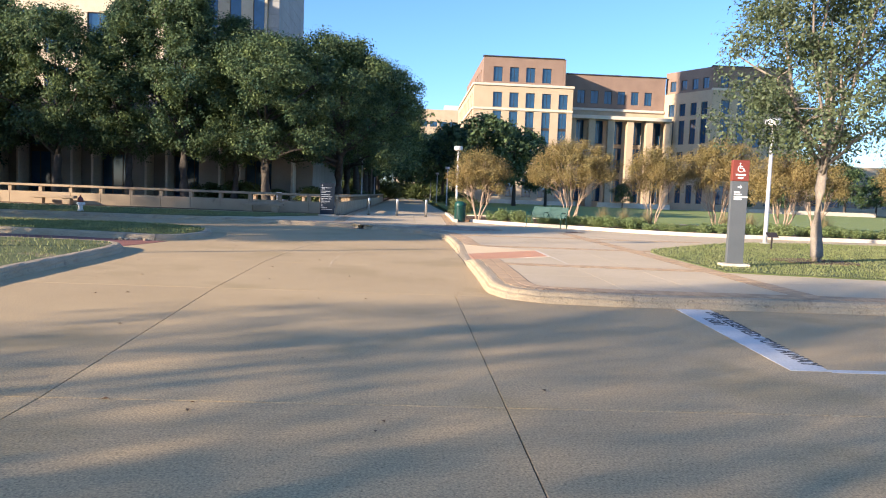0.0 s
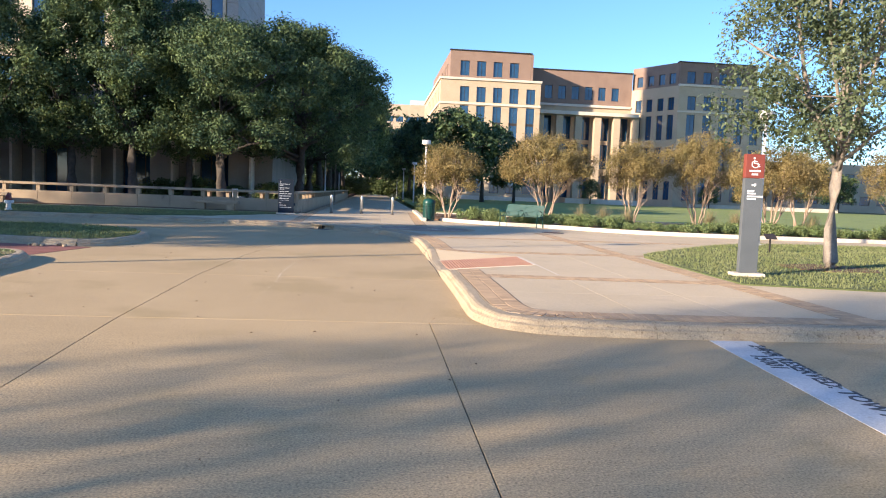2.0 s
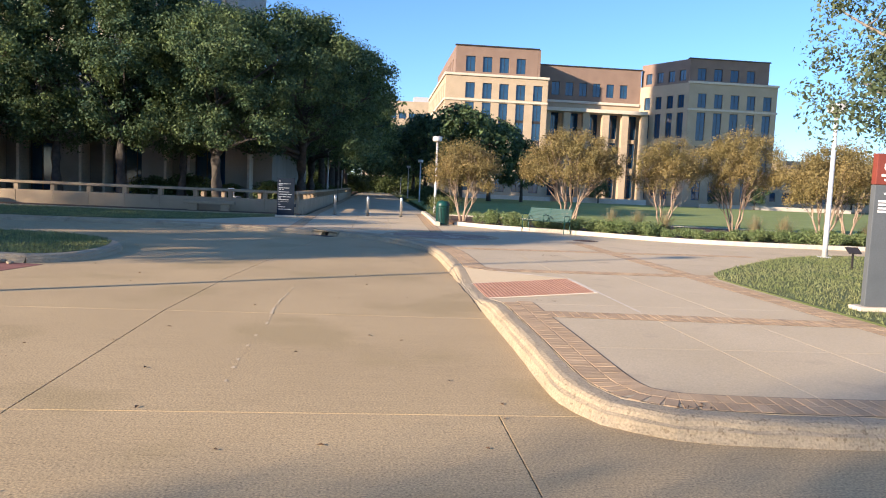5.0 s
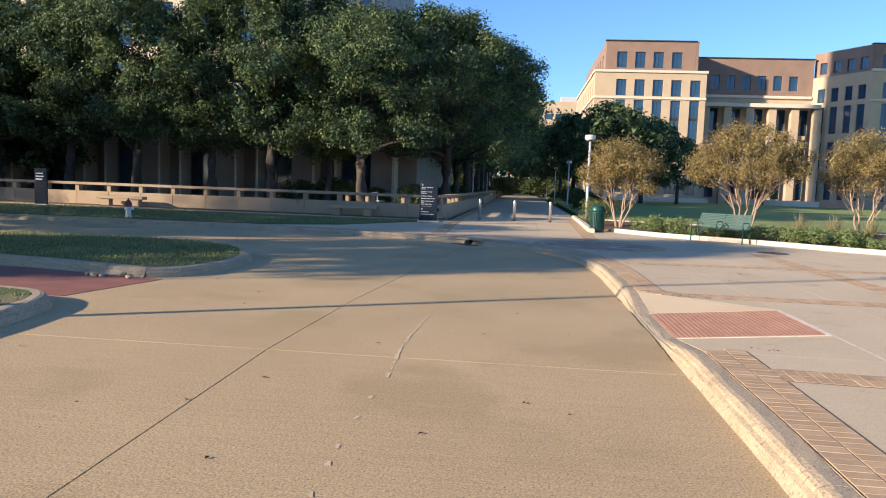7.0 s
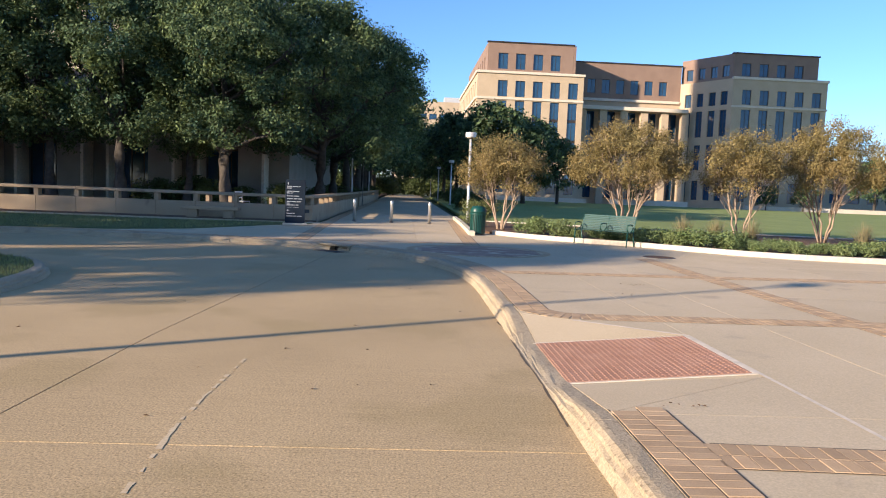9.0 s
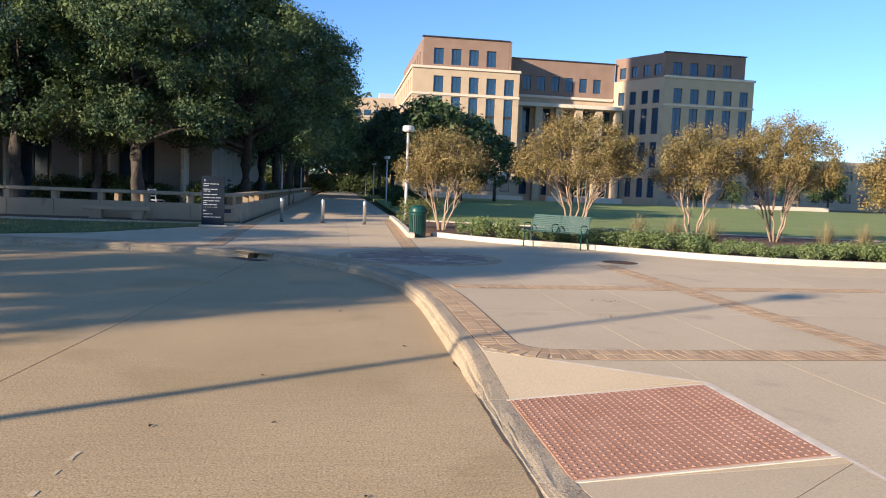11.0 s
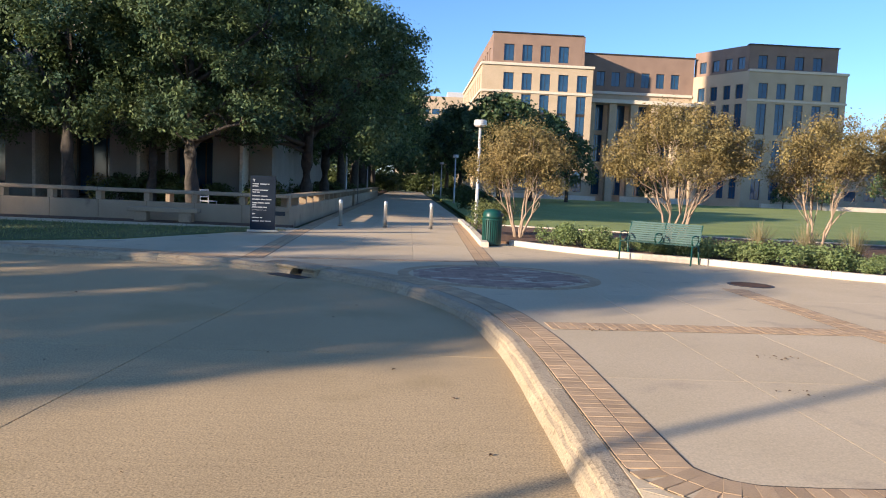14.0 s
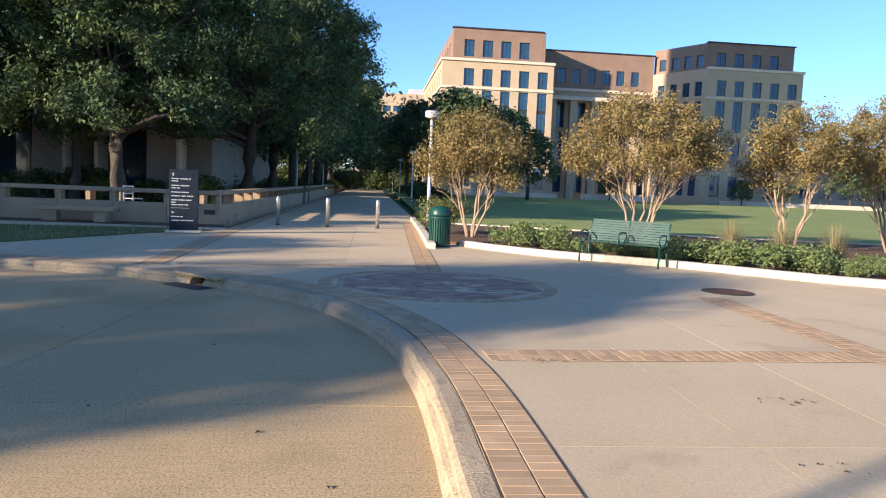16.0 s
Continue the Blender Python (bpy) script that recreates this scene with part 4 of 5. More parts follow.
dsign = empty("directory_sign", pose(-3.93, 36.15, 0.165, 0, 0, 8), "dark navy directory sign with rows of white lettering", "sign")
part("plinth", box(-0.42, 0.42, -0.16, 0.16, 0, 0.06, 0.01), CAST, dsign, "pale concrete plinth")
part("panel", box(-0.345, 0.345, -0.06, 0.06, 0.061, 1.58, 0.008), NAVY, dsign)
SIGNINK = mat("sign_lettering", (0.42, 0.43, 0.44), (0.5, 0.51, 0.52), 0.6, 20, 90, 0)
rn = random.Random(5)
for length, z in ((0.46, 1.335), (0.16, 1.275), (0.46, 1.165), (0.20, 1.105), (0.46, 1.0), (0.55, 0.905), (0.48, 0.805), (0.16, 0.745), (0.40, 0.685), (0.28, 0.39), (0.52, 0.295)):
    x = -0.29
    while x < -0.29 + length - 0.05:
        w = min(rn.uniform(0.1, 0.22), -0.29 + length - x)
        part("text_line", box(x, x + w, -0.0645, -0.0605, z, z + 0.026), SIGNINK, dsign)
        x += w + 0.022
part("rule", box(-0.29, 0.12, -0.0645, -0.0605, 0.615, 0.622), SIGNINK, dsign)
for z, turn in ((1.45, 0), (0.51, -90)):
    bm = prism([(-0.010, -0.04), (0.010, -0.04), (0.010, 0.005), (0.035, 0.005), (0, 0.045), (-0.035, 0.005), (-0.010, 0.005)], 0, 0.004)
    part("arrow", bm, SIGNINK, dsign).matrix_basis = pose(-0.25, -0.0665, z, 90, turn, 0)
dsign2 = empty("directory_sign", pose(-20.4, 36.6, 0.165, 0, 0, 5), "narrow dark navy sign on the far verge", "sign")
part("plinth", box(-0.3, 0.3, -0.14, 0.14, 0, 0.05, 0.01), CAST, dsign2)
part("panel", box(-0.26, 0.26, -0.05, 0.05, 0.051, 1.55, 0.008), NAVY, dsign2)
bars([(0.3, 0.05, 1.3), (0.36, 0.05, 1.18), (0.28, 0.05, 1.06)], -0.2, -0.051, dsign2, WHITE)

hs = empty("accessible_route_sign", pose(6.66, 15.28, 0.17, 0, 0, -4), "grey pylon sign with a red wheelchair header", "sign")
part("plinth", box(-0.28, 0.28, -0.15, 0.15, 0, 0.06, 0.012), CAST, hs, "pale concrete plinth")
part("panel", box(-0.168, 0.168, -0.05, 0.05, 0.061, 1.735, 0.008), GREYSIGN, hs)
part("header", box(-0.170, 0.170, -0.052, 0.052, 1.74, 2.16, 0.008), REDSIGN, hs, "brick-red header panel")
yy = -0.0525
ring = [(0.062 * math.cos(a), yy, 1.985 + 0.062 * math.sin(a)) for a in [math.radians(v) for v in range(130, 381, 18)]]
part("symbol", tube(ring, 0.0085, 6), WHITE, hs)
part("symbol", tube([(-0.022, yy, 2.055), (-0.018, yy, 2.0), (0.042, yy, 1.995), (0.068, yy, 1.94), (0.085, yy, 1.945)], 0.010, 6), WHITE, hs)
part("symbol", tube([(-0.018, yy, 2.035), (0.028, yy, 2.03)], 0.008, 6), WHITE, hs)
part("symbol", lathe([(0.001, -0.002), (0.017, -0.002), (0.017, 0.003), (0.001, 0.003)], 12), WHITE, hs).matrix_basis = pose(-0.024, yy - 0.003, 2.088, 90)
bars([(0.2, 0.03, 1.85)], -0.10, yy, hs, WHITE)
bars([(0.11, 0.03, 1.79)], -0.055, yy, hs, WHITE)
bars([(0.12, 0.028, 1.50), (0.15, 0.028, 1.455), (0.28, 0.026, 1.405), (0.16, 0.028, 1.36)], -0.11, -0.0505, hs, WHITE)
bm = prism([(-0.012, -0.045), (0.012, -0.045), (0.012, 0.005), (0.035, 0.005), (0, 0.045), (-0.035, 0.005), (-0.012, 0.005)], 0, 0.004)
part("arrow", bm, WHITE, hs).matrix_basis = pose(0.0, -0.0545, 1.62, 90, 90, 0)
pq = empty("plant_label", pose(10.6, 21.4, 0.17, 0, 0, 0), "small tilted metal plant label on a stake", "label")
part("stake", box(-0.025, 0.025, -0.01, 0.01, -0.05, 0.42, 0.003), BRONZE, pq)
part("plate", box(-0.16, 0.16, -0.11, 0.11, -0.008, 0.008, 0.004), BRONZE, pq).matrix_basis = pose(0, 0, 0.43, 38)

# ---- manhole, hydrant ----
mh = empty("manhole_cover", pose(6.36, 28.1, PZ), "rusty round iron manhole cover in the plaza", "manhole cover")
part("frame", lathe([(0.38, -0.02), (0.40, 0.0), (0.40, 0.006), (0.36, 0.007)], 32), BRONZE, mh)
part("lid", lathe([(0.34, -0.02), (0.34, 0.009), (0.3, 0.010)], 32), mat("rusty_iron", (0.09, 0.05, 0.03), (0.15, 0.08, 0.045), 0.8, 8, 60, 0.5, 0.3), mh)
hy = empty("fire_hydrant", pose(-13.3, 30.9, 0.175), "white and dark red fire hydrant on the verge", "fire hydrant")
part("barrel", lathe([(0.12, 0), (0.12, 0.05), (0.09, 0.06), (0.085, 0.36)], 16), LAMPGREY, hy)
part("bonnet", lathe([(0.11, 0.36), (0.12, 0.4), (0.10, 0.5), (0.05, 0.57), (0.025, 0.6), (0.025, 0.64)], 16), REDSIGN, hy, "dark red bonnet")
for a in (0, 120, 240):
    part("outlet", lathe([(0.05, 0.0), (0.05, 0.14), (0.055, 0.14), (0.055, 0.17)], 12), WHITE, hy).matrix_basis = pose(0, 0, 0.30, 90, 0, a)

# ---- trees ----
m1, m2, m3 = myrtle(3.55, 1.8, 11, 26000, 5), myrtle(4.25, 2.5, 12, 40000, 7), myrtle(4.1, 1.75, 13, 20000, 4)
GM = "crape myrtles in the planting bed"
put(m1, pose(3.55, 37.3, 0.2), "crape myrtle with several pale stems and yellowing leaves", "tree", GM)
put(m2, pose(8.1, 36.6, 0.2), "broad crape myrtle with bronze-yellow leaves behind the bench", "tree", GM)
put(m3, pose(12.0, 35.8, 0.2), "thin crape myrtle with sparse yellow-green leaves", "tree", GM)
for src, x, y, rz, s in ((m2, 15.6, 36.6, 130, 0.93), (m1, 15.4, 29.9, 60, 1.0), (m3, 19.5, 34.5, 200, 1.0), (m3, 23.5, 33.5, 300, 1.0), (m3, 29, 33, 20, 1.0)):
    c = copy_thing(src, pose(x, y, 0.2, 0, 0, rz))
    c.scale = (s, s, s * (1.16 if x == 15.6 else 1.0))
live = put(oak(7.8, 3.0, 2.3, 21, 50000, 0.044, OAKLEAF2, BARKL, 0.13, 190, "oak_tree", 0.5, 0.46, 0.5, 14), pose(9.45, 17.1, 0.17, 0, 0, 40), "young oak with a pale trunk and grey-green leaves")
o1 = oak(10.2, 4.7, 3.1, 31, 56000, 0.082, OAKLEAF, BARK, 0.30, 190, tuft_r=0.66)
o2 = oak(13.4, 4.0, 3.05, 32, 54000, 0.082, OAKLEAF, BARK, 0.30, 210, cone=0.7, tuft_r=0.64)
o4 = oak(11.2, 6.0, 2.95, 34, 66000, 0.085, OAKLEAF, BARK, 0.36, 230, tuft_r=0.75, limbs=18)
o3 = oak(10.6, 4.9, 3.2, 33, 6500, 0.24, OAKLEAF, BARK, 0.30, 120, tuft_r=0.9, limbs=6)
GO = "live oaks on the terrace"
L1, L2 = "large dark green live oak shading the terrace", "tall dark green live oak with a dense crown"
put(o1, pose(-8.7, 45.8, 0.3), L1, "tree", GO)
put(o3, pose(-34, 46, 0.3, 0, 0, 40), L1, "tree", GO)
put(o2, pose(-13.6, 45.7, 0.3), L2, "tree", GO)
put(o4, pose(-4.9, 51.5, 0.3), "broad live oak overhanging the walkway", "tree", GO)
for src, x, y, rz, s, h in ((o2, -11.2, 48.0, 200, 0.8, 0.86), (o2, -17.1, 46.2, 70, 0.95, 0.92), (o1, -21.2, 45.6, 150, 0.95, 1.05), (o2, -25.4, 46, 230, 1.0, 0.96), (o1, -29.5, 46, 60, 1.0, 1.05),
                            (o4, -5.2, 62, 110, 1.0, 1.06), (o3, -5.2, 73, 200, 1.2, 1.12), (o3, -5.0, 84, 20, 1.3, 1.2), (o3, -5.0, 95, 300, 1.35, 1.3), (o3, -5, 107, 80, 1.35, 1.3), (o3, -5, 119, 170, 1.35, 1.3),
                            (o3, -13.5, 57, 10, 1.15, 1.0)):
    c = copy_thing(src, pose(x, y, 0.3, 0, 0, rz))
    c.scale = (s, s, h)
for src, x, y, rz, s in ((o3, 10.5, 98, 33, 1.1), (o3, 15.0, 103, 133, 1.0), (o3, 20.5, 108, 213, 0.8), (o3, 6.0, 128, 40, 1.1), (o3, 6.6, 106, 140, 1.05), (o3, 2.5, 160, 10, 1.2), (o3, -3, 165, 60, 1.2), (o3, 9, 168, 250, 1.1)):
    c = copy_thing(src, pose(x, y, 0.2, 0, 0, rz))
    c.scale = (s, s, s)
    tagged(c, "dark green oak beyond the lawn", "tree", "oaks beyond the lawn")
put(oak(5.0, 0.95, 3.5, 61, 2600, 0.06, SHRUBLEAF, BARKL, 0.05, 22, "sapling", 0, 0.35, 0.6, 5), pose(-3.3, 64.9, 0.28), "slender sapling with a small bright crown", "tree")
# sparse oak out of sight, copied below to cast soft shade
thin = put(oak(7.8, 2.75, 2.2, 35, 9000, 0.072, OAKLEAF, BARK, 0.12, 120, tuft_r=0.8, ragged=0.9, limbs=5), pose(-30, -14, 0.1), "unseen thin-leaved oak, source of added shade trees", "tree", "street oaks")
# low oaks far left, added only to keep the sun off the podium
low_oak = oak(7.4, 4.2, 1.7, 36, 16000, 0.15, OAKLEAF, BARK, 0.26, 120, tuft_r=0.8, limbs=6)
put(low_oak, pose(-36, 42, 0.3), "low-branched live oak added to shade the podium", "tree", GO)
for x, y, rz in ((-41, 46, 70), (-47, 41.5, 150), (-34.5, 49, 240), (-30, 49.5, 20)):
    copy_thing(low_oak, pose(x, y, 0.3, 0, 0, rz))
# unseen trees beside and behind the way walked, added to shade road, verge and wall
for src, x, y, rz, s, h in ((thin, -14.8, -1.2, 15, 1.0, 1.0), (thin, -13.0, -4.7, 80, 1.0, 1.0), (thin, -35, 25, 130, 1.5, 1.3), (low_oak, -18.6, 16.0, 120, 0.97, 1.1), (o3, -23.4, 22.4, 200, 0.75, 0.68), (o3, -27, 27.6, 20, 0.62, 0.9), (o3, -18.6, 24.3, 300, 0.68, 0.55), (o3, -22, 28.6, 250, 0.62, 0.62),
                            (o3, -38, 34, 60, 0.8, 1.0), (o3, -42, 38, 160, 0.8, 1.0), (o3, -45, 41, 260, 0.95, 1.25)):
    c = copy_thing(src, pose(x, y, 0.1, 0, 0, rz))
    c.scale = (s, s, h)
    tagged(c, "unseen oak added to cast shade", "tree", "street oaks")

# ---- shrubs ----
def shrub(r, h, seed, count, leaf, size, name="shrub"):
    rng = random.Random(seed)
    t = new(name)
    cs = [(r * 0.75 * rng.uniform(-1, 1), r * 0.75 * rng.uniform(-1, 1), h * rng.uniform(0.3, 0.75)) for k in range(12)]
    rs = [min(r, h) * rng.uniform(0.35, 0.5) for k in cs]
    bm = bmesh.new()
    for k in range(6):
        limb(bm, (0.03 * k - 0.08, 0.02, -0.05), cs[k], 0.012, 0.004, 0, 4, seed + k)
    tagged(part("twigwork", bm, BARK, t), kind="stuff")
    o = new("foliage", leaves("foliage", cs, rs, count, size, leaf, seed, 0.85, 0.0, 0.3))
    o.parent = t
    return t


s1, s2 = shrub(0.62, 0.55, 41, 2400, SHRUBLEAF, 0.033), shrub(0.7, 0.68, 42, 2700, SHRUBLEAF, 0.036)
GS = "low shrubs in the planting bed"
inside = shift(front, -0.95)
marks = even([p for p in inside if p[0] < 24], 0.85)
put(s1, pose(*marks[1], 0.22), "low bright green shrub behind the kerb", "shrub", GS)
put(s2, pose(*marks[2], 0.22), "low bright green shrub behind the kerb", "shrub", GS)
for k, (x, y) in enumerate(marks[3:]):
    c = copy_thing((s1, s2)[k % 2], pose(x + random.uniform(-0.2, 0.2), y + random.uniform(-0.1, 0.4), 0.2, 0, 0, k * 77))
    s = random.uniform(0.6, 0.8) if x < 7 else random.uniform(0.7, 1.15)
    c.scale = (s, s, s * random.uniform(0.8, 1.0))
for k, (x, y) in enumerate(even(shift(front, -2.1)[4:], 1.15)):
    if x < 24:
        c = copy_thing((s2, s1)[k % 2], pose(x + random.uniform(-0.3, 0.3), y + random.uniform(-0.3, 0.3), 0.2, 0, 0, k * 53))
        s = random.uniform(0.6, 0.95)
        c.scale = (s, s, s * random.uniform(0.75, 0.95))
SAGE = mat("sage_leaf", (0.12, 0.15, 0.05), (0.18, 0.19, 0.07), 0.7, 1.0, 8, 0, island=0.35, leaf=True)
put(shrub(0.85, 1.15, 43, 5200, SAGE, 0.03, "round_bush"), pose(2.98, 38.4, 0.2), "rounded grey-green bush beside the litter bin", "bush")


hedge = shrub(1.25, 1.3, 44, 3200, mat("hedge_leaf", (0.06, 0.09, 0.025), (0.10, 0.125, 0.035), 0.6, 1.0, 8, 0, island=0.35, leaf=True), 0.075, "hedge_bush")
GH = "hedge bushes under the oaks"
put(hedge, pose(-6.2, 49.5, 0.28), "dark green hedge bush on the terrace", "bush", GH)
for k, (x, y) in enumerate([(-8.6, 49.8), (-10.8, 49.2), (-13.2, 49.6), (-6.2, 58), (-8.4, 59), (-5.6, 68), (-7.8, 69), (-10, 70), (-12.4, 68), (-5.6, 80), (-8, 82), (-10.5, 81), (-5.6, 94), (-8, 96), (-5.5, 107), (-8.2, 108),
                            (-11, 90), (-13.5, 92), (-5.6, 121), (-8, 122), (-10.6, 118), (-13.4, 110), (4.9, 62), (5.4, 72), (5.2, 84), (5.6, 95), (5.4, 118)] + [(-42 + 3.1 * k, 139 + (k * 7) % 3) for k in range(13)] + [(-4.5 + 2.2 * k, 153 + (k * 5) % 3) for k in range(6)]):
    c = copy_thing(hedge, pose(x, y, 0.18 if x > 0 else 0.28, 0, 0, k * 67))
    s = 0.8 + 0.5 * ((k * 37) % 10) / 10 + (1.6 if y > 130 else 0)
    c.scale = (s, s, s)


def tuft(seed):
    """A fountain of thin arching grass."""
    rng = np.random.default_rng(seed)
    V, Fc = [], []
    for k in range(260):
        a, ln = rng.random() * math.tau, 0.7 + 0.4 * rng.random()
        out = rng.random() * 0.6
        dx, dy = math.cos(a), math.sin(a)
        o = len(V)
        for q in range(4):
            u = q / 3
            rr, z = 0.05 + out * u ** 1.6, ln * (u - 0.35 * out * u * u)
            w = 0.008 * (1 - u * 0.9)
            V += [(dx * rr - dy * w, dy * rr + dx * w, z), (dx * rr + dy * w, dy * rr - dx * w, z)]
        Fc += [[o + 2 * q, o + 2 * q + 1, o + 2 * q + 3, o + 2 * q + 2] for q in range(3)]
    me = bpy.data.meshes.new("ornamental_grass")
    me.from_pydata(V, [], Fc)
    me.materials.append(mat("dry_grass", (0.26, 0.22, 0.11), (0.34, 0.29, 0.16), 0.7, 2, 10, 0, island=0.25, leaf=True))
    return new("ornamental_grass", me)


t1 = put(tuft(51), pose(9.3, 31.6, 0.2), "tuft of pale ornamental grass among shrubs", "ornamental grass", "ornamental grasses")
for x, y, rz in ((10.2, 31.2, 80), (8.6, 32.4, 150), (13.4, 30.8, 20), (14.4, 30.6, 200), (17.5, 30.4, 100)):
    copy_thing(t1, pose(x, y, 0.2, 0, 0, rz))

# ---- terrace furniture ----
ch = empty("terrace_chair", pose(-7.2, 42.6, 0.3, 0, 0, 60), "pale metal chair on the terrace", "chair")
part("seat", box(-0.22, 0.22, -0.22, 0.22, 0.43, 0.46, 0.01), LAMPGREY, ch)
for z in (0.58, 0.70, 0.82):
    part("back_slat", box(-0.2, 0.2, 0.21, 0.23, z, z + 0.05, 0.008), LAMPGREY, ch)
for x in (-0.2, 0.2):
    part("back_post", tube([(x, 0.22, 0.44), (x, 0.23, 0.88)], 0.015, 6), LAMPGREY, ch)
for x in (-0.2, 0.2):
    for y in (-0.2, 0.22):
        part("leg", tube([(x, y, 0), (x, y, 0.44)], 0.015, 6), LAMPGREY, ch)
for x in (-5.6, -4.9 - 3.5):
    tb = empty("terrace_table", pose(x, 43.5, 0.3), "low pale stone terrace table", "table", "terrace tables")
    part("top", box(-0.7, 0.7, -0.35, 0.35, 0.68, 0.75, 0.01), WALLC, tb)
    for dx in (-0.5, 0.5):
        part("leg", box(dx - 0.08, dx + 0.08, -0.25, 0.25, 0, 0.679, 0.01), WALLC, tb)

# ---- buildings ----


def facade(parent, material, x0, x1, z0, z1, holes, base, depth=0.5, name="wall"):
    """A wall in its own x-z plane, front at y=0, with openings that go through; base places it."""
    xs = sorted({x0, x1, *[h[0] for h in holes], *[h[1] for h in holes]})
    zs = sorted({z0, z1, *[h[2] for h in holes], *[h[3] for h in holes]})
    bm = bmesh.new()
    for a, b in zip(xs, xs[1:]):
        run = None
        for c, d in zip(zs + [None], zs[1:] + [None, None]):
            solid = d is not None and not any(h[0] < (a + b) / 2 < h[1] and h[2] < (c + d) / 2 < h[3] for h in holes)
            if solid:
                run = (run[0], d) if run else (c, d)
            elif run:
                add_box(bm, a, b, 0, depth, *run)
                run = None
    bmesh.ops.remove_doubles(bm, verts=bm.verts, dist=0.001)
    o = part(name, bm, material, parent)
    o.matrix_basis = base
    return o


def window(parent, base, x0, x1, z0, z1, inset=0.22, mull=1, trans=(), material=None):
    w = part("window", frame_mesh(x0, x1, z0, z1, inset, mull, trans), BRONZE, parent)
    w.matrix_basis = base
    part("pane", box(x0, x1, inset + 0.03, inset + 0.05, z0, z1), GLASS, w)
    return w


def frame_mesh(x0, x1, z0, z1, inset, mull, trans):
    """A window frame with mullions and spandrels, one connected piece."""
    f, bm = 0.07, bmesh.new()
    xs = [x0, x0 + f]
    for k in range(mull):
        x = x0 + (x1 - x0) * (k + 1) / (mull + 1)
        xs += [x - 0.03, x + 0.03]
    xs += [x1 - f, x1]
    zs = [z0, z0 + f]
    for z in sorted(trans):
        zs += [z - 0.25, z + 0.25]
    zs += [z1 - f, z1]
    for i in range(len(xs) - 1):
        for k in range(len(zs) - 1):
            if i % 2 == 0 or k % 2 == 0:
                add_box(bm, xs[i], xs[i + 1], inset, inset + 0.1, zs[k], zs[k + 1])
    bmesh.ops.remove_doubles(bm, verts=bm.verts, dist=0.0005)
    return bm


def opened(parent, material, base, x0, x1, z0, z1, holes, mull=1, trans=(), depth=0.5):
    facade(parent, material, x0, x1, z0, z1, holes, base, depth)
    for h in holes:
        window(parent, base, *h, mull=mull, trans=[t for t in trans if h[2] < t < h[3]])


hall = empty("campus_hall", pose(0, 0, 0), "tan and brown brick hall with stone bands and tall windows", "building")
Yf = 142.5
A = pose(0, Yf, 0)
cols = [15.85, 19.07, 22.28, 25.5, 28.8]
holesA = [(c, c + 1.8, 18.85, 21.75) for c in cols] + [(c + 0.05, c + 1.75, 7.2, 18.15) for c in cols] + [(c, c + 1.8, 1.5, 5.2) for c in cols]
opened(hall, TANBRICK, A, 12.1, 31.6, 0, 23.1, holesA, 1, (11.2, 14.9))
A2 = pose(0, Yf + 0.8, 0)
opened(hall, BROWNBRICK, A2, 13.9, 29.6, 23.1, 28.6, [(c, c + 1.8, 23.9, 26.75) for c in cols[:4]])
side_holes = [(d, d + 1.8, a, b) for d in range(3, 40, 4) for a, b in ((18.85, 21.75), (7.2, 18.15))]
side = pose(12.1, Yf + 44, 0, 0, 0, -90)
opened(hall, TANBRICK, side, 0, 44 - 0.52, 0, 23.1, side_holes, 1, (11.2, 14.9))
opened(hall, BROWNBRICK, pose(13.9, Yf + 42, 0, 0, 0, -90), 0, 41.2 - 0.52, 23.1, 28.6, [(d, d + 1.8, 23.9, 26.75) for d in range(3, 38, 4)])
for x0, x1, y0, z0, z1 in ((11.9, 31.8, Yf - 0.25, 22.95, 23.4), (12.0, 31.7, Yf - 0.18, 18.3, 18.7), (12.0, 31.7, Yf - 0.2, 6.2, 6.8)):
    part("stone_band", box(x0, x1, y0, y0 + 0.9, z0, z1, 0.03), CAST, hall, "pale cast stone band")
    part("stone_band", box(11.85, 12.5, y0 + 0.91, y0 + 44, z0, z1, 0.03), CAST, hall)
part("parapet_cap", box(13.7, 29.8, Yf + 0.6, Yf + 1.5, 28.6, 28.8, 0.02), BRONZE, hall)
part("roof", box(12.7, 31.0, Yf + 0.52, Yf + 21.5, 22.6, 22.9), BRONZE, hall)
part("roof", box(14.4, 29.2, Yf + 1.32, Yf + 19.5, 28.2, 28.5), BRONZE, hall)
part("wall", box(29.62, 30.1, Yf + 0.8, Yf + 20, 23.41, 28.6), BROWNBRICK, hall)
part("wall", box(31.0, 31.6, Yf + 0.51, Yf + 9.4, 0, 22.94), TANBRICK, hall)
# recessed middle
B = pose(0, Yf + 9.5, 0)
bw = [34.6 + k * 2.85 for k in range(6)]
opened(hall, BROWNBRICK, B, 31.6, 53.2, 20.3, 27.4, [(c, c + 1.6, 21.6, 24.3) for c in bw])
part("parapet_cap", box(31.4, 53.4, Yf + 9.3, Yf + 10.2, 27.4, 27.6, 0.02), BRONZE, hall)
big = [(33.0 + k * 4.1, 36.3 + k * 4.1, a, b) for k in range(5) for a, b in ((1.2, 6.0), (7.4, 12.5), (13.3, 18.6))]
opened(hall, TANBRICK, B, 31.6, 53.2, 0, 20.3, big, 2)
part("stone_band", box(31.7, 53.0, Yf + 9.1, Yf + 9.5, 20.1, 20.6, 0.03), CAST, hall)
part("roof", box(31.7, 53.0, Yf + 10.02, Yf + 24, 26.8, 27.1), BRONZE, hall)
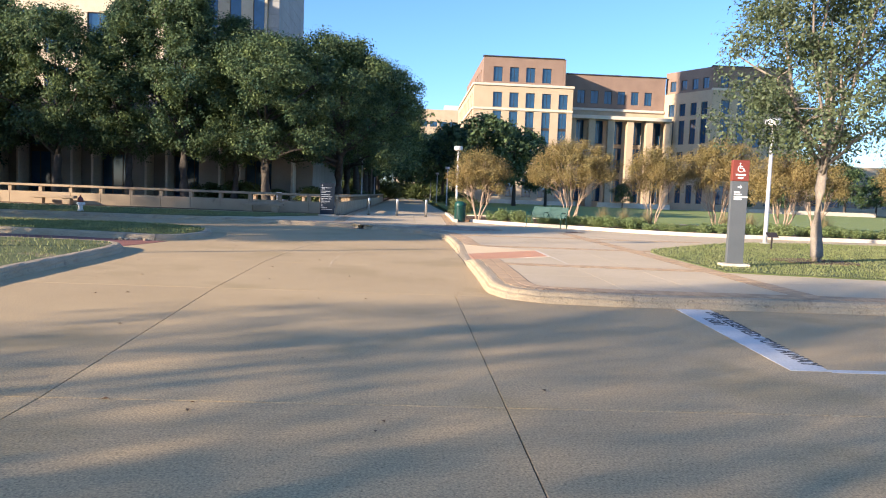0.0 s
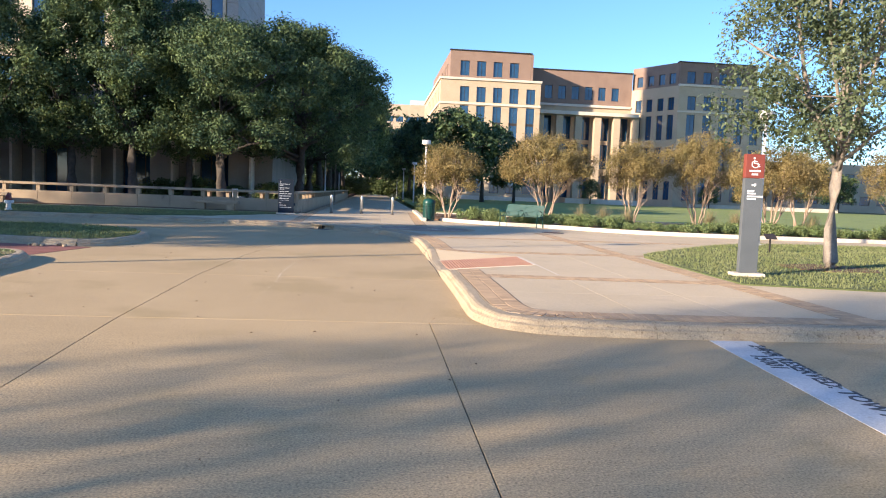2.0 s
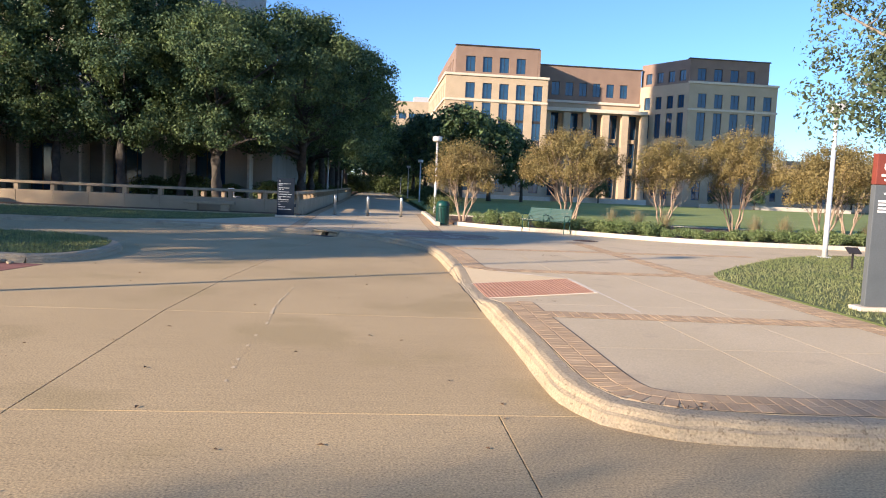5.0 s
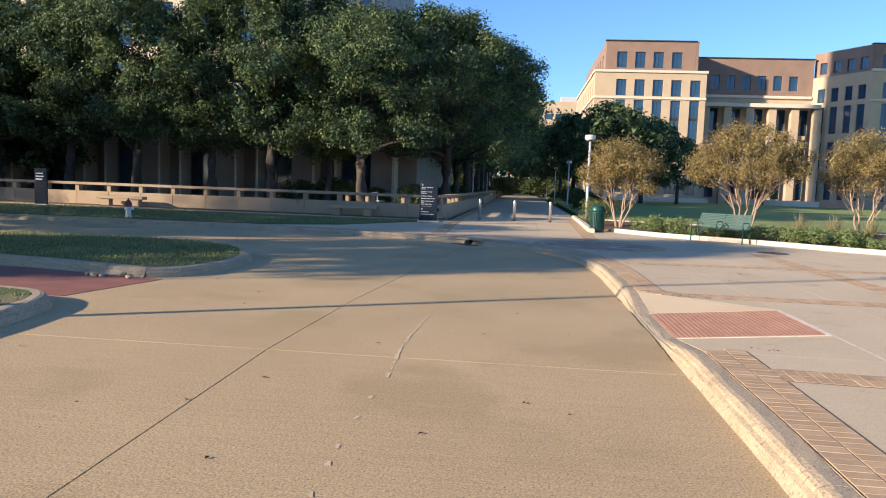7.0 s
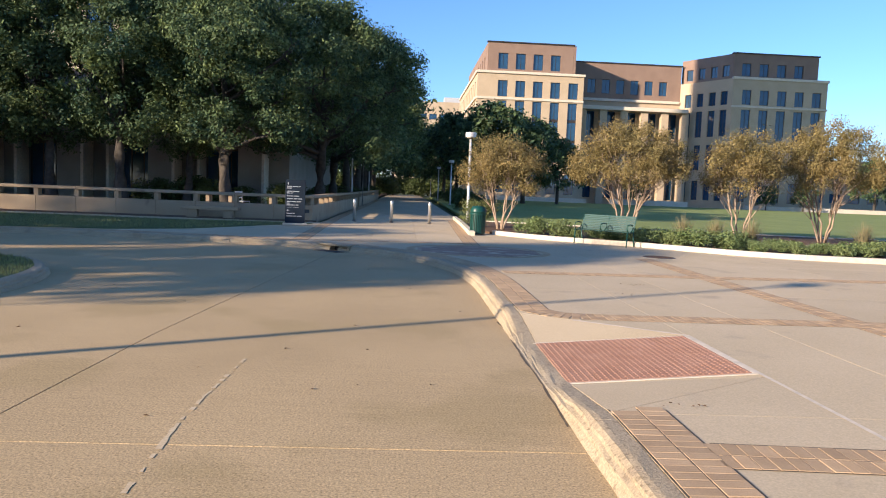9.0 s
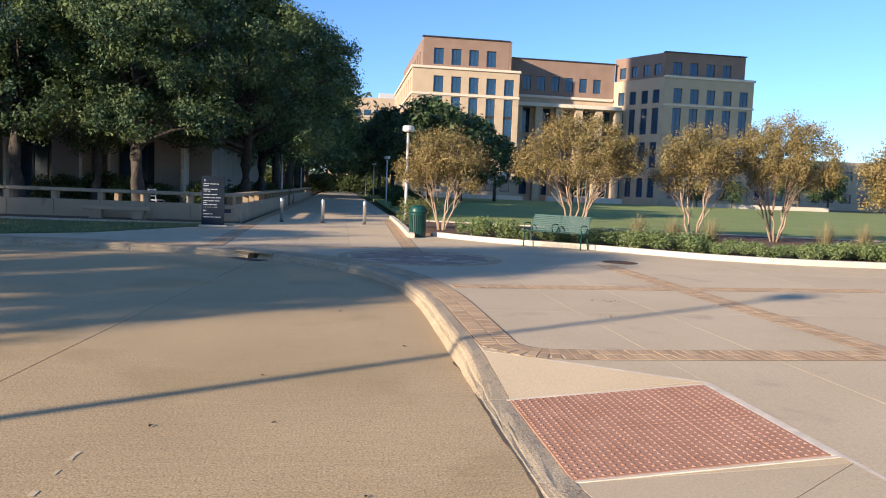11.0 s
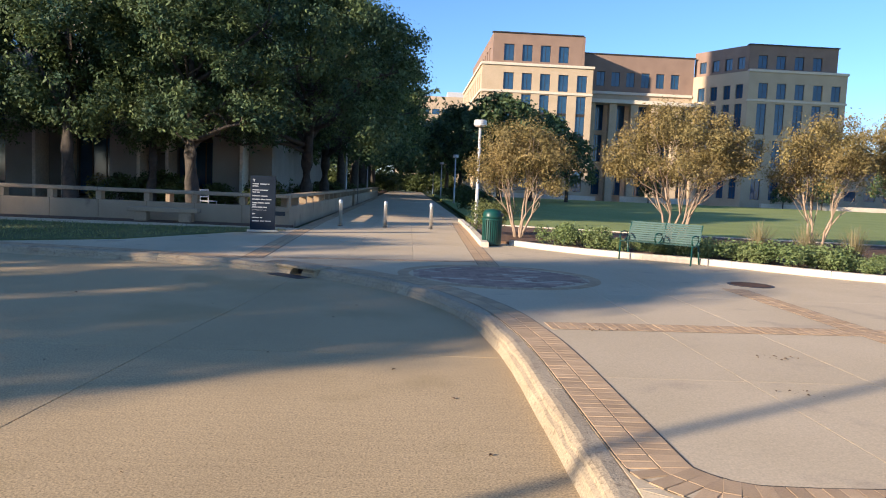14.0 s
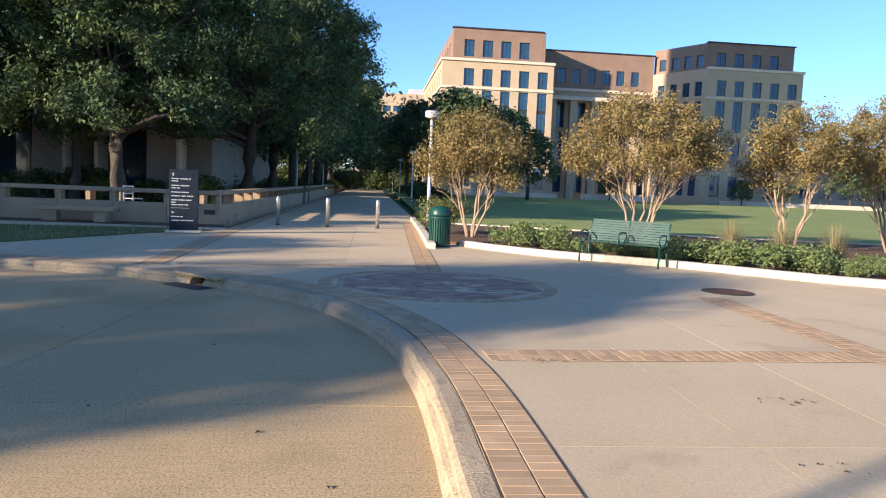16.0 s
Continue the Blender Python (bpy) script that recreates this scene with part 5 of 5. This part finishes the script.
part("portico_roof", box(31.65, 53.5, Yf + 5.4, Yf + 9.0, 18.0, 18.7, 0.04), CAST, hall, "pale flat portico roof")
for k in range(6):
    x = 33.2 + k * 4.0
    part("column", box(x - 0.7, x + 0.7, Yf + 6.0, Yf + 7.2, 0, 17.99, 0.04), TANBRICK, hall)
# angled link and right wing
ang = math.degrees(math.atan2(Yf - 1.0 - (Yf + 9.5), 59.0 - 53.2))
Cb = pose(53.2, Yf + 9.5, 0, 0, 0, ang)
L = math.hypot(5.8, 10.5)
opened(hall, TANBRICK, Cb, 0, L, 0, 24.0, [(d, d + 1.5, a, b) for d in (1.2, 4.0, 6.8, 9.4) for a, b in ((1.5, 5.2), (7.2, 12), (13.5, 18.4), (19.3, 21.8))])
opened(hall, BROWNBRICK, pose(53.6, Yf + 10.3, 0, 0, 0, ang), 0, L - 0.3, 24.0, 28.6, [(d, d + 1.5, 24.6, 26.7) for d in (1.2, 4.0, 6.8, 9.4)])
D = pose(0, Yf - 1.0, 0)
dc = [60.8, 64.1, 67.4, 70.7, 74.0]
opened(hall, TANBRICK, D, 59.0, 76.8, 0, 24.0, [(c, c + 1.7, a, b) for c in dc for a, b in ((1.5, 5.2), (7.2, 12), (13.0, 18.4), (19.3, 22.0))])
opened(hall, BROWNBRICK, pose(0, Yf - 0.2, 0), 59.2, 75.2, 24.0, 28.6, [(c, c + 1.7, 24.6, 26.9) for c in dc[:4]])
part("stone_band", box(58.9, 77.0, Yf - 1.2, Yf - 0.45, 23.85, 24.3, 0.03), CAST, hall)
part("stone_band", box(58.9, 77.0, Yf - 1.15, Yf - 0.6, 18.75, 19.1, 0.03), CAST, hall)
part("parapet_cap", box(59.0, 75.4, Yf - 0.4, Yf + 0.5, 28.6, 28.8, 0.02), BRONZE, hall)
part("wall", box(76.2, 76.8, Yf - 0.49, Yf + 24, 0, 23.84), TANBRICK, hall)
part("wall", box(74.7, 75.2, Yf + 0.31, Yf + 22, 24.31, 28.6), BROWNBRICK, hall)
part("roof", box(59.5, 76.1, Yf - 0.4, Yf + 24, 23.4, 23.7), BRONZE, hall)
part("roof", box(59.8, 74.6, Yf + 0.4, Yf + 22, 28.1, 28.4), BRONZE, hall)
part("stair_wall", box(36, 50, Yf - 6, Yf - 5.4, 0, 1.1, 0.03), CAST, hall, "pale low stone terrace wall")
part("stair_wall", box(14, 32, Yf - 5, Yf - 4.4, 0, 0.9, 0.03), CAST, hall)
part("stair_wall", box(60, 90, Yf - 7, Yf - 6.4, 0, 0.9, 0.03), CAST, hall)

# tower and podium on the left
tower = empty("left_tower", pose(0, 0, 0), "tall pale stone tower with dark window strips", "building")
Tb = pose(0, 85.0, 0)
strips = [(-16.9 - 2.6 * k - 1.3, -16.9 - 2.6 * k, 8.0, 62.0) for k in range(3)]
opened(tower, LIME, Tb, -24.5, -16.6, 0, 65, strips, 0, tuple(range(11, 62, 4)), 0.9)
GREYSTONE = mat("grey_stone_panel", (0.30, 0.29, 0.27), (0.36, 0.35, 0.33), 0.8, 0.6, 9, 0.2)
for k in range(43):
    part("corner_panel", box(-16.55, -15.3, 85.3, 104, 1.5 * k + 0.02, 1.5 * k + 1.5, 0.03), GREYSTONE, tower, "grey stone corner panel")
part("wall", box(-24.5, -23.9, 85.95, 104, 0, 65), LIME, tower)
part("wall", box(-23.85, -16.6, 103.4, 104, 0, 65), LIME, tower)
part("roof", box(-23.85, -16.6, 85.95, 103.3, 64.4, 64.8), CAST, tower)
wing = empty("left_wing", pose(0, 0, 0), "pale stone wing with rows of framed windows", "building")
opened(wing, LIME, pose(0, 76.0, 0), -62, -25, 0, 25, [(-28.4 - 4.2 * k, -26.0 - 4.2 * k, z, z + 4.2) for k in range(8) for z in (8.5, 14.0, 19.5)], 1, (), 0.7)
part("wall", box(-25.7, -25.0, 76.71, 96, 0, 25), LIME, wing)
part("roof", box(-62, -25.75, 76.75, 96, 24.4, 24.8), CAST, wing)
# pale stone coloured darker: shade of oaks and eave is in the colour
PODSTONE_SHADED = mat("podium_stone_shaded", (0.25, 0.22, 0.18), (0.31, 0.275, 0.225), 0.85, 0.8, 25, 0.3, spot=(0.28, 0.24, 0.19), spot_scale=0.7)
pod = empty("left_podium", pose(0, 0, 0), "pale stone podium, coloured dark for the shade, with columns and dark glazed bays", "building")
Pb = pose(0, 53.2, 0)
bays = [(-16.7 - 5.0 * k, -14.6 - 5.0 * k, 0.4, 5.6) for k in range(-1, 9)]
opened(pod, PODSTONE_SHADED, Pb, -62, -6.9, 0, 7.6, bays, 2, (3.6,), 0.6)
for k in range(-1, 9):
    x = -14.6 - 5.0 * k
    part("pier", box(x, x + 1.35, 52.0, 53.195, 0.2, 5.8, 0.03), PODSTONE_SHADED, pod)
    for q in (x + 1.36, x - 2.25):
        part("fin", box(q, q + 0.16, 51.85, 53.195, 0.2, 5.8, 0.015), CAST, pod, "narrow white stone fin")
part("eave", box(-62, -6.9, 51.6, 53.19, 5.81, 6.6, 0.03), PODSTONE_SHADED, pod)
part("wall", box(-7.5, -6.9, 53.81, 76, 0, 7.6), PODSTONE_SHADED, pod)
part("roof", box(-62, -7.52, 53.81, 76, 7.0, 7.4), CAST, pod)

# far buildings
far = empty("far_office", pose(0, 0, 0), "distant flat-roofed tan office block", "building")
opened(far, TANBRICK, pose(0, 300, 0), -6, 34, 0, 36, [(-4 + 4 * k, -1 + 4 * k, z, z + 2.2) for k in range(9) for z in (6, 12, 18, 24, 29)], 1)
part("roof", box(-6, 34, 300.6, 320, 35.2, 35.6), BRONZE, far)
part("plant_room", box(14, 22, 304, 312, 35.6, 38.4, 0.1), LAMPGREY, far)
low = empty("far_hall", pose(0, 0, 0), "distant low tan hall beyond the lawn", "building")
opened(low, TANBRICK, pose(0, 190, 0), 100, 190, 0, 13, [(103 + 5 * k, 106 + 5 * k, z, z + 2.4) for k in range(17) for z in (2, 8)], 1)
part("roof", box(100, 190, 190.6, 215, 12.2, 12.6), BRONZE, low)
for src, x, y, rz, s in ((o3, -12, 150, 10, 1.2), (o3, -21, 152, 50, 1.1), (o3, -30, 148, 90, 1.3), (o3, -40, 150, 140, 1.3), (o3, -50, 146, 200, 1.4), (o3, -9, 132, 30, 1.3), (o3, -17, 128, 240, 1.3), (o3, 84, 136, 10, 0.9), (o3, 93, 140, 70, 0.7), (o3, 102, 134, 150, 0.9), (o3, 113, 138, 200, 1.0), (o3, 124, 132, 20, 0.8), (o3, 136, 136, 320, 1.0), (o3, 148, 125, 90, 1.0), (o3, 40, 134, 200, 0.42), (o3, 63, 134, 100, 0.4), (o3, 70, 134.5, 10, 0.45)):
    c = copy_thing(src, pose(x, y, 0.1, 0, 0, rz))
    c.scale = (s, s, s)
    tagged(c, "dark green oak beyond the lawn", "tree", "oaks beyond the lawn")

# ---- fallen leaves and grit on the road ----
rng = np.random.default_rng(77)
V, Fc = [], []
for k in range(90):
    x, y = rng.uniform(-5.4, 1.0), rng.uniform(3.0, 27.0)
    a, s = rng.uniform(0, math.tau), rng.uniform(0.012, 0.032)
    o = len(V)
    for u, v, z in ((-1, 0, 0.004), (0, -0.5, 0.012), (1, 0, 0.006), (0, 0.5, 0.014)):
        V.append((x + s * (u * math.cos(a) - v * math.sin(a)), y + s * (u * math.sin(a) + v * math.cos(a)), z))
    Fc.append([o, o + 1, o + 2, o + 3])
for cx, cy, n in ((3.8, 22.3, 16), (3.37, 21.03, 8), (2.3, 23.45, 14), (2.0, 10.72, 14), (2.05, 15.4, 6)):
    for k in range(n):
        x, y = cx + rng.normal() * 0.1, cy + rng.normal() * 0.05
        a, s = rng.uniform(0, math.tau), rng.uniform(0.008, 0.022)
        o = len(V)
        for u, v, z in ((-1, 0, 0.158), (0, -0.5, 0.166), (1, 0, 0.16), (0, 0.5, 0.168)):
            V.append((x + s * (u * math.cos(a) - v * math.sin(a)), y + s * (u * math.sin(a) + v * math.cos(a)), z))
        Fc.append([o, o + 1, o + 2, o + 3])
me = bpy.data.meshes.new("fallen_leaves")
me.from_pydata(V, [], Fc)
me.materials.append(mat("dry_leaf", (0.09, 0.05, 0.025), (0.16, 0.09, 0.04), 0.8, 5, 40, 0, island=0.4))
tagged(new("fallen_leaves", me), "scattered dry brown leaves on the road", "leaves", kind="stuff")

# ---- pale scrape marks on the road ----
SCRAPE = mat("scrape", (0.62, 0.49, 0.31), (0.56, 0.43, 0.26), 0.9, 8, 60, 0.1)
for pts, w in (([(-1.4, 11.7), (-1.45, 12.9), (-1.44, 14.2), (-1.5, 15.4), (-1.45, 17.3)], 0.022),):
    ks = even(spline(pts, 0.1), 0.07)
    rn = random.Random(len(pts))
    a, e = shift(ks, -w / 2), shift(ks, w / 2)
    bm = bmesh.new()
    u = [bm.verts.new((x + rn.uniform(-0.012, 0.008), y, 0.003)) for x, y in a]
    v = [bm.verts.new((x + rn.uniform(-0.008, 0.012), y, 0.003)) for x, y in e]
    for i in range(len(u) - 1):
        if rn.random() < 0.42:
            bm.faces.new((u[i], v[i], v[i + 1], u[i + 1]))
    bmesh.ops.recalc_face_normals(bm, faces=bm.faces)
    tagged(link("scrape_mark", bm, SCRAPE), "pale scrape mark on the concrete road", "road marking", kind="structure")

# ---- broken concrete at the island's corner ----
rub = empty("concrete_rubble", pose(-6.75, 18.98, 0.0), "broken pale concrete chunks at the kerb corner", "rubble")
rn = random.Random(9)
for k in range(9):
    bm = bmesh.new()
    bmesh.ops.create_icosphere(bm, subdivisions=1, radius=1.0)
    s = rn.uniform(0.03, 0.075)
    for v in bm.verts:
        v.co = Vector((v.co.x * s * rn.uniform(0.8, 1.3), v.co.y * s * rn.uniform(0.7, 1.1), v.co.z * s * rn.uniform(0.5, 0.8)))
    o = part("chunk", bm, KERB, rub)
    o.matrix_basis = pose(rn.uniform(-0.45, 0.4), rn.uniform(-0.22, 0.08), s * 0.5, 0, 0, rn.uniform(0, 360))
